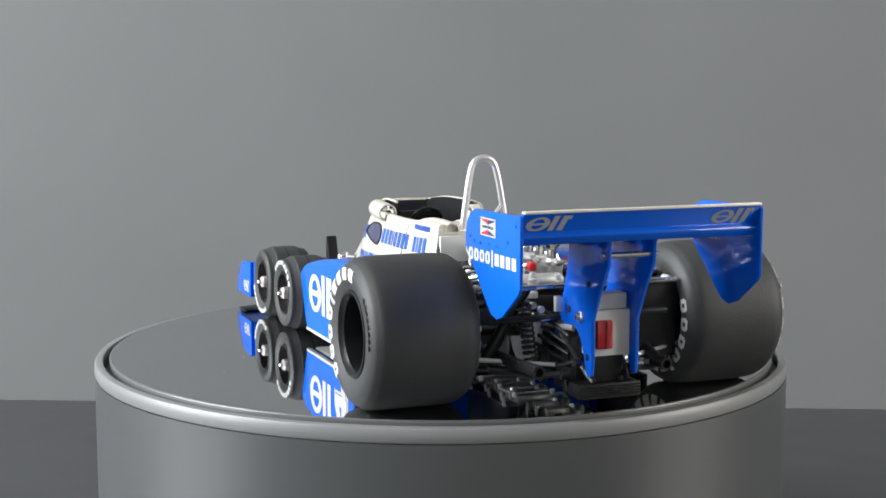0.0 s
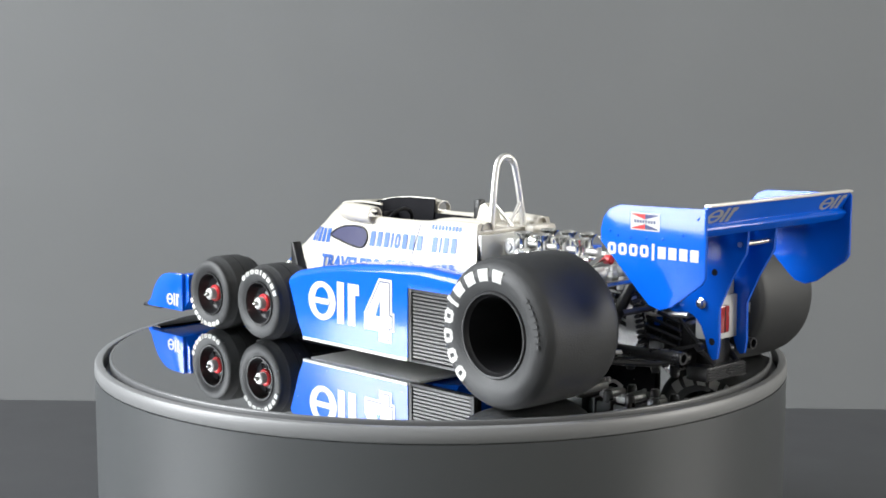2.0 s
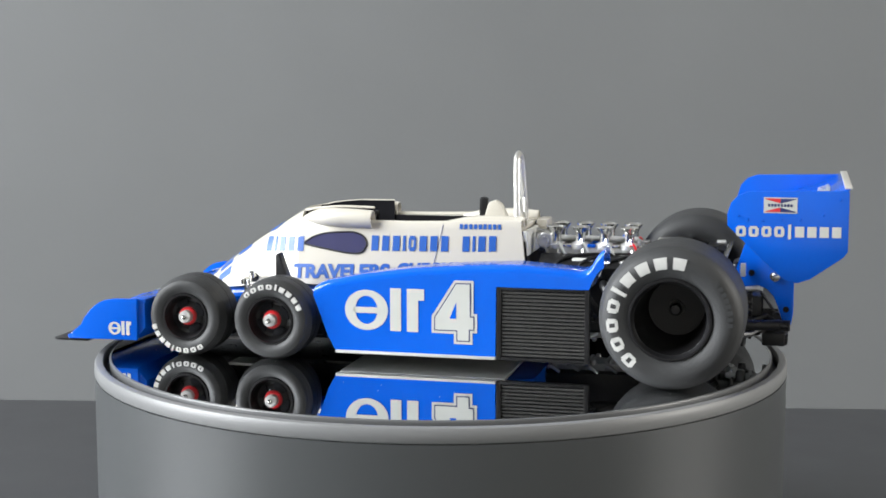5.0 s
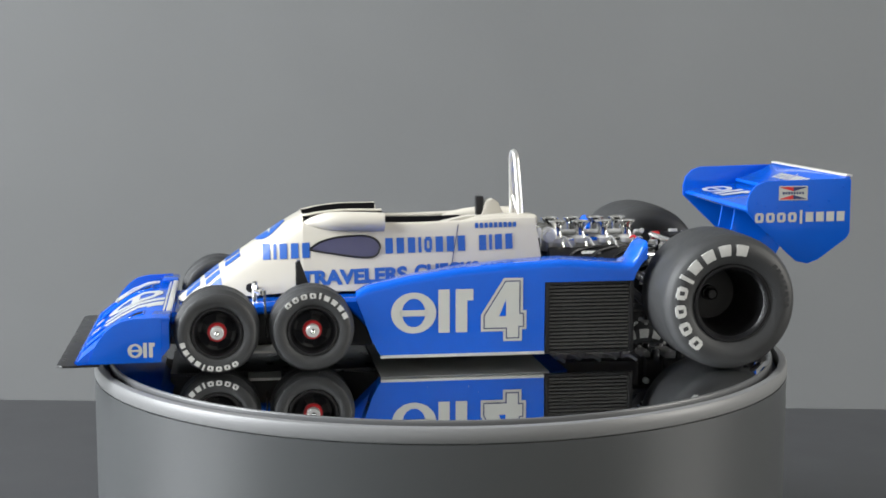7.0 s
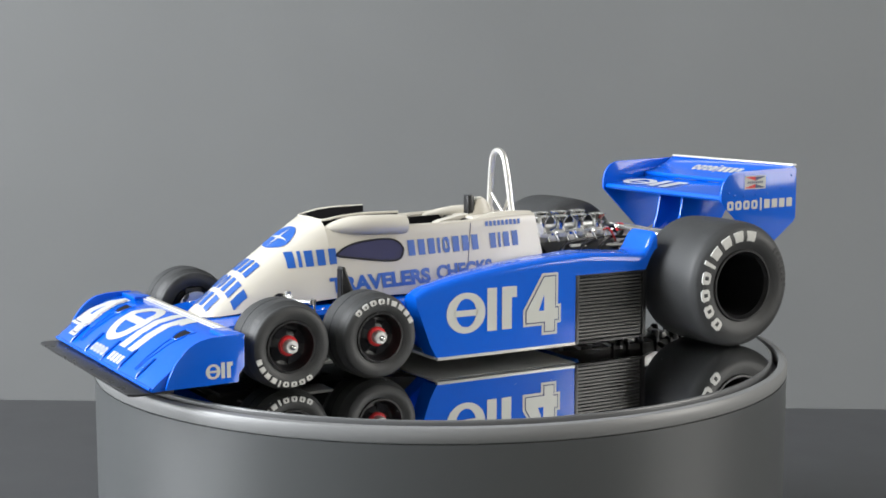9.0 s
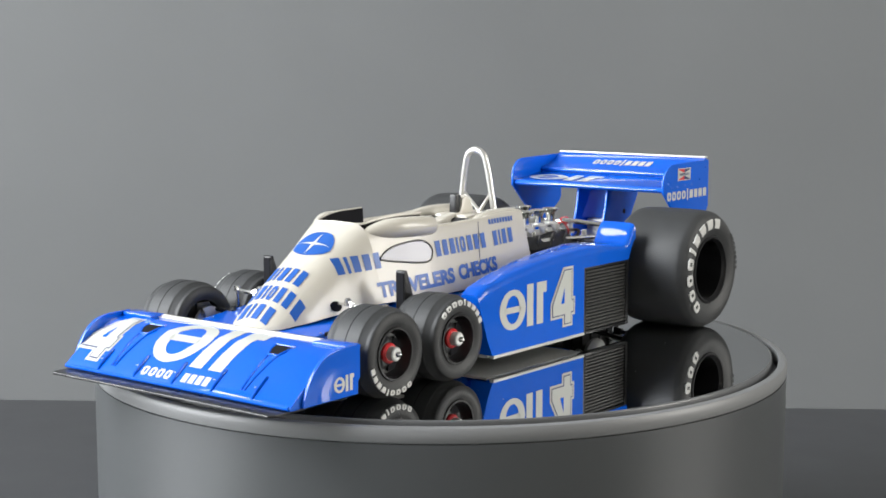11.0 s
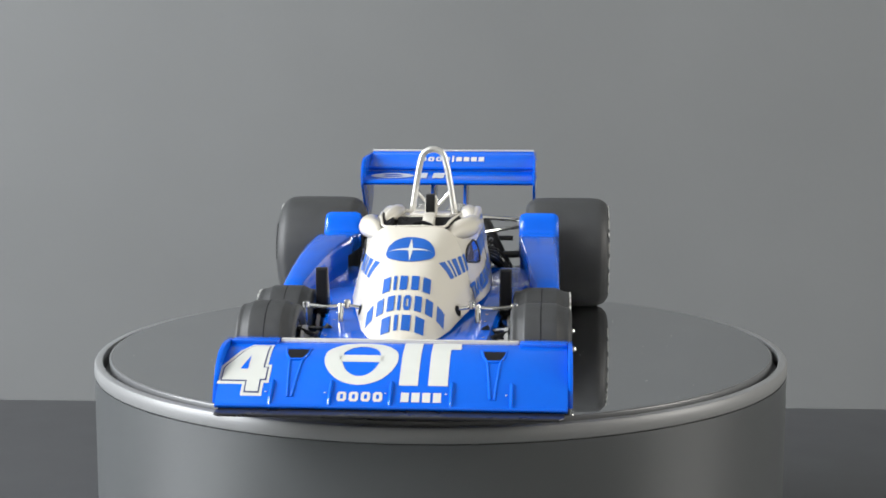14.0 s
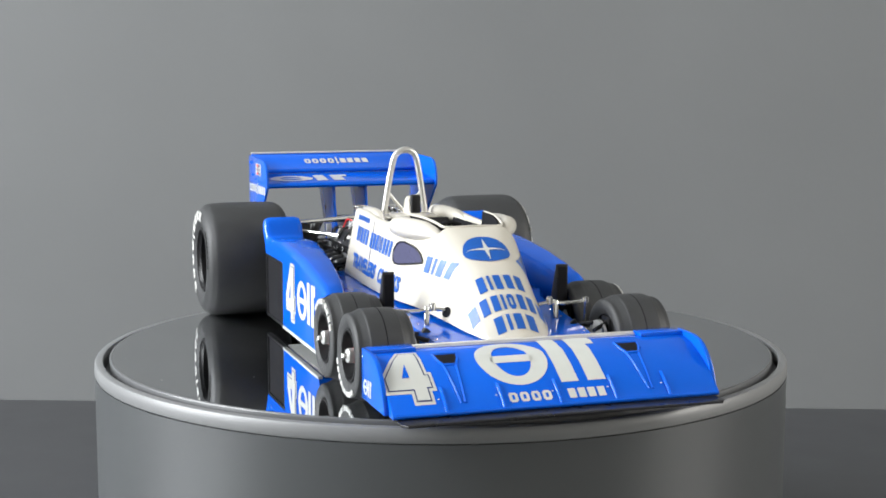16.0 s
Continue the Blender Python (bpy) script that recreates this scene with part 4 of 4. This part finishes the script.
def inset(poly, d, aspect):
    """The outline drawn in by d of the height; aspect: width over height."""
    pts = [Vector((u * aspect, v)) for u, v in poly]
    n, out = len(pts), []
    for i in range(n):
        a, b, c = pts[i - 1], pts[i], pts[(i + 1) % n]
        e0, e1 = (b - a).normalized(), (c - b).normalized()
        n0, n1 = Vector((e0.y, -e0.x)), Vector((e1.y, -e1.x))
        m = (n0 + n1)
        m = m / max(m.dot(n0), 0.2)
        p = b + m * d
        out.append((p.x / aspect, p.y))
    return out


def number_four(parent, place, aspect=0.72):
    """White figure with a thin blue line round it."""
    part("number_border", sheet([FOUR], lambda u, v: place(u, v, 0.0)), DECAL_WHITE, parent, "white border of the figure 4")
    part("number_line", sheet([inset(FOUR, 0.040, aspect)], lambda u, v: place(u, v, 0.07)), NAVY, parent, "thin dark blue line of the figure 4")
    part("number_4", sheet([inset(FOUR, 0.058, aspect)], lambda u, v: place(u, v, 0.14)), DECAL_WHITE, parent, "white figure 4")
    part("number_gap", sheet([[(0.40, 0.40), (0.545, 0.40), (0.545, 0.66)]], lambda u, v: place(u, v, 0.21)), BLUE, parent)


NAVY = material("navy_decal", (0.02, 0.03, 0.12), 0.4, 0, 0.2, 200, 0.05)
DULL = material("grey_decal", (0.30, 0.31, 0.33), 0.4, 0, 0.2, 200, 0.05)


def words(text, size, squeeze, spread=1.0):
    """Outlines of a line of text in the plain font: a mesh in u, v."""
    cu = bpy.data.curves.new("words", "FONT")
    cu.body, cu.size, cu.offset, cu.space_character = text, size, size * 0.05, spread
    ob = bpy.data.objects.new("words", cu)
    me = ob.to_mesh()
    bm = bmesh.new()
    bm.from_mesh(me)
    ob.to_mesh_clear()
    bpy.data.objects.remove(ob)
    bmesh.ops.scale(bm, vec=(squeeze, 1, 1), verts=bm.verts)
    return bm


def fit_words(text, width, height):
    bm = words(text, 1.0, 1.0)
    us, vs = [v.co.x for v in bm.verts], [v.co.y for v in bm.verts]
    for v in bm.verts:
        v.co = Vector(((v.co.x - min(us)) / (max(us) - min(us)) * width, (v.co.y - min(vs)) / (max(vs) - min(vs)) * height, 0))
    bmesh.ops.triangulate(bm, faces=bm.faces)
    return bm


def cells(code):
    wide = {"i": 0.5, "b": 1.0, "o": 1.0, "z": 0.8}
    return [(c, wide[c]) for c in code]


def markings():
    for s in (1, -1):
        pod = PODS[s]
        # pods
        def on_pod(u, v, d=0.0):
            return Vector((s * (FLANK[s] + 0.15 + d), u, v))
        e_w, e_h = 23.5 / 1.9, 11.7
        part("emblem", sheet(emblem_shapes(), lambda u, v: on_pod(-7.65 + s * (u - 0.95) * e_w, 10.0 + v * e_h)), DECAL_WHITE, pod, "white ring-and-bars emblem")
        number_four(pod, lambda u, v, d: on_pod(12.9 + s * (u - 0.5) * 13.2, 7.1 + v * 18.2, d))
        # cowl sides
        def on_side(y, z, d=0.0):
            return Vector((s * (cowl_x(y, z) + 0.16 + d), y, z))

        def row(y0, y1, z0, z1, h, code, name, mat=DECAL_BLUE, label="blue bars of lettering"):
            """Blocks from y0 (left end, as read) to y1, at foot heights z0 to z1."""
            part(name, blocks(cells(code), 1.0, 1.0, lambda u, v, d: on_side(y0 + (y1 - y0) * u, z0 + (z1 - z0) * u + v * h), gap=0.30), mat, CAR, label)
        if s > 0:
            row(-55.0, -40.2, 27.9, 28.9, 4.4, "bibbb", "lettering")
            row(-19.0, 6.0, 29.9, 30.4, 4.5, "bbbiobbb", "lettering")
            row(9.2, 20.4, 30.4, 30.8, 4.5, "bibb", "lettering")
            row(8.4, 21.4, 37.0, 37.2, 1.5, "b" * 9, "name_bars", DECAL_BLUE, "small blue bars")
        else:
            row(20.4, 6.4, 30.8, 30.5, 4.5, "bibbb", "lettering")
            row(4.4, -18.4, 30.4, 29.9, 4.5, "bbbiobbb", "lettering")
            row(-42.0, -54.6, 28.9, 27.9, 4.4, "bibb", "lettering")
            row(21.4, 8.4, 37.2, 37.0, 1.5, "b" * 9, "name_bars", DECAL_BLUE, "small blue bars")
        for text, a, b, z0, z1 in (("TRAVELERS", -43.6, -12.2, 20.6, 21.9), ("CHECKS", -10.0, 9.6, 22.2, 23.0)):
            bm = fit_words(text, 1.0, 1.0)
            if s < 0:
                a, b = (20.0, -8.0) if text == "TRAVELERS" else (-11.0, -30.0)
                z0, z1 = (22.6, 22.0) if text == "TRAVELERS" else (21.8, 21.2)
            for v in bm.verts:
                v.co = on_side(a + (b - a) * v.co.x, z0 + (z1 - z0) * v.co.x + v.co.y * 4.4)
            part("lettering", bm, DECAL_BLUE, CAR, "blue capital lettering")
        part("panel_seam", tube([on_side(3.6 - 0.35 * k, 38.2 - 1.7 * k, -0.14) for k in range(8)], 0.12, 5), NAVY, CAR)
        # end plates
        def on_end(y, z, d=0.0):
            return Vector((s * (32.0 + d), y, z))
        left, right = (89.6, 118.2) if s > 0 else (118.2, 89.6)
        wing = [o for o in CAR.children if o.name.startswith("rear_wing")][0]
        part("lettering", blocks(TYRE_MARK, 1.0, 2.9, lambda u, v, d: on_end(left + (right - left) * u, 38.9 + 0.25 * u + v), gap=0.22), DECAL_WHITE, wing, "white bars of lettering")
        part("badge", sheet([[(97.2, 45.5), (106.1, 45.5), (106.1, 49.8), (97.2, 49.8)]], lambda u, v: on_end(u, v)), DECAL_WHITE, wing, "red, white and black badge")
        part("badge_red", sheet([[(97.6, 45.8), (101.65, 45.8), (101.65, 47.1), (97.6, 46.0)], [(97.6, 49.3), (101.65, 48.2), (101.65, 49.5), (97.6, 49.5)]], lambda u, v: on_end(u if s > 0 else 203.3 - u, v, 0.06)), RED, wing)
        part("badge_black", sheet([[(101.65, 45.8), (105.7, 45.8), (105.7, 46.0), (101.65, 47.1)], [(101.65, 48.2), (105.7, 49.3), (105.7, 49.5), (101.65, 49.5)]], lambda u, v: on_end(u if s > 0 else 203.3 - u, v, 0.06)), NAVY, wing)
        part("badge_bars", blocks(cells("bbbbbbbb"), 6.8, 0.75, lambda u, v, d: on_end(98.2 + u, 47.28 + v, 0.06)), NAVY, wing)
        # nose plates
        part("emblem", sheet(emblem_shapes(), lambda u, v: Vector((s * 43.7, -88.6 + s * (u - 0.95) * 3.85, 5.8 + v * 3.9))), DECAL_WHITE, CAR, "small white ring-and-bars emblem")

    # nose
    def on_nose(x, y, d=0.0):
        return Vector((x, y, nose_z(y) + 0.14 + d))

    def folded(polys, place, cuts=6):
        bm = sheet(polys, lambda u, v: Vector((u, v, 0)))
        bmesh.ops.triangulate(bm, faces=bm.faces)
        bmesh.ops.subdivide_edges(bm, edges=bm.edges, cuts=cuts, use_grid_fill=True)
        for v in bm.verts:
            v.co = place(v.co.x, v.co.y)
        return bm
    nose_ob = [o for o in CAR.children if o.name.startswith("nose_wing")][0]
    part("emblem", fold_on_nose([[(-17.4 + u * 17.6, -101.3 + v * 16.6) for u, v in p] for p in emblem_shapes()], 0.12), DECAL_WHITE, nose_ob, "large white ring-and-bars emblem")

    def lay(poly):
        return [[(-42.6 + 12.6 * u, -104.3 + 17.4 * v) for u, v in poly]]
    part("number_border", fold_on_nose(lay(FOUR), 0.10), DECAL_WHITE, nose_ob, "white border of the figure 4")
    part("number_line", fold_on_nose(lay(inset(FOUR, 0.04, 0.72)), 0.16), NAVY, nose_ob)
    part("number_4", fold_on_nose(lay(inset(FOUR, 0.058, 0.72)), 0.22), DECAL_WHITE, nose_ob, "white figure 4")
    part("number_gap", fold_on_nose(lay([(0.40, 0.40), (0.545, 0.40), (0.545, 0.66)]), 0.28), BLUE, nose_ob)
    part("lettering", blocks(cells("oooo"), 11.6, 2.2, lambda u, v, d: on_nose(-13.2 + u, -105.2 + v), gap=0.22), DECAL_WHITE, nose_ob, "white bars of lettering")
    part("lettering", blocks(cells("bbbb"), 10.3, 2.2, lambda u, v, d: on_nose(2.2 + u, -105.2 + v), gap=0.22), DECAL_WHITE, nose_ob, "white bars of lettering")

    # cowl front
    def on_front(x, y, d=0.0):
        return Vector((x, y, cowl_z(x, y) + 0.2 + d))

    def bowed(code, half, top, height, bow):
        part("lettering", blocks(cells(code), 2 * half, height, lambda u, v, d: on_front(u - half, top - height + v - bow * (u - half) ** 2), gap=0.32), DECAL_BLUE, CAR, "blue bars of lettering")
    bowed("bibbb", 6.9, -61.4, 4.5, -0.008)
    bowed("bbbiobbb", 10.8, -67.7, 4.2, -0.010)
    bowed("bibb", 6.2, -73.2, 4.1, 0.0)
    oval = [(6.7 * math.cos(a), -52.6 + (4.9 if math.sin(a) > 0 else 4.0) * math.sin(a)) for a in [2 * math.pi * k / 40 for k in range(40)]]
    fan = [[(0, -52.4), oval[i], oval[(i + 1) % 40]] for i in range(40)]
    part("round_badge", folded(fan, lambda u, v: on_front(u, v), 2), DECAL_BLUE, CAR, "blue oval badge with a white star")
    star = []
    for k in range(8):
        a, r = math.pi / 4 * k, (1 if k % 2 == 0 else 0.14)
        star.append((6.0 * r * math.cos(a), -52.4 + 4.0 * r * math.sin(a)))
    part("star", folded([[(0, -52.4), star[i], star[(i + 1) % 8]] for i in range(8)], lambda u, v: on_front(u, v, 0.08), 2), DECAL_WHITE, CAR, "white four-pointed star")

    # rear wing faces
    wing = [o for o in CAR.children if o.name.startswith("rear_wing")][0]
    for x in (24.6, -23.6):
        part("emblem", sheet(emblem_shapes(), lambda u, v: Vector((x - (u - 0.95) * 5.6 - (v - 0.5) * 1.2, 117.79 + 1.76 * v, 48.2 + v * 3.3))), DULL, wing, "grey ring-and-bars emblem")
    part("lettering", blocks(TYRE_MARK, 25.0, 0.75, lambda u, v, d: Vector((-12.5 + u, 111.4 + 4.6 * v, lerp_table([(110, 48.42), (115, 50.42), (118.8, 52.6)], 111.4 + 4.6 * v)[0])), gap=0.22), DECAL_WHITE, wing, "white bars of lettering")
    top = [(88.8, 43.5), (92, 44.0), (98, 44.6), (105.4, 45.8)]
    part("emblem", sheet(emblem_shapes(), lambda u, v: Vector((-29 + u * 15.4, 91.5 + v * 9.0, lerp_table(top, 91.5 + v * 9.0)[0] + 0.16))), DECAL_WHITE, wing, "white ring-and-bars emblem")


markings()


# ---- what turns ----
def motions():
    sit = pose(OFF * U, 0, 0, 0, 0, SKEW)
    turns = [
        (0.0, -159.79), (0.5, -154.25), (1.0, -148.75), (1.5, -143.31), (2.0, -137.75), (2.5, -132.37), (3.0, -127.00), (3.5, -121.83), (4.0, -116.10),
        (6.5, -88.71), (7.0, -83.03), (7.5, -77.80), (8.0, -71.97), (8.5, -66.78), (9.0, -60.90), (11.5, -33.48), (12.0, -27.49), (12.5, -22.49),
        (13.0, -16.58), (13.5, -11.27), (14.0, -5.47), (14.5, -0.06), (15.0, 5.88), (15.5, 11.14), (16.0, 17.14)]
    walk(CAR, [(t, pose(0, 0, TOP, 0, 0, a) @ sit) for t, a in turns])
    walk(PLATE, [(t, pose(0, 0, 0, 0, 0, a)) for t, a in turns])


motions()
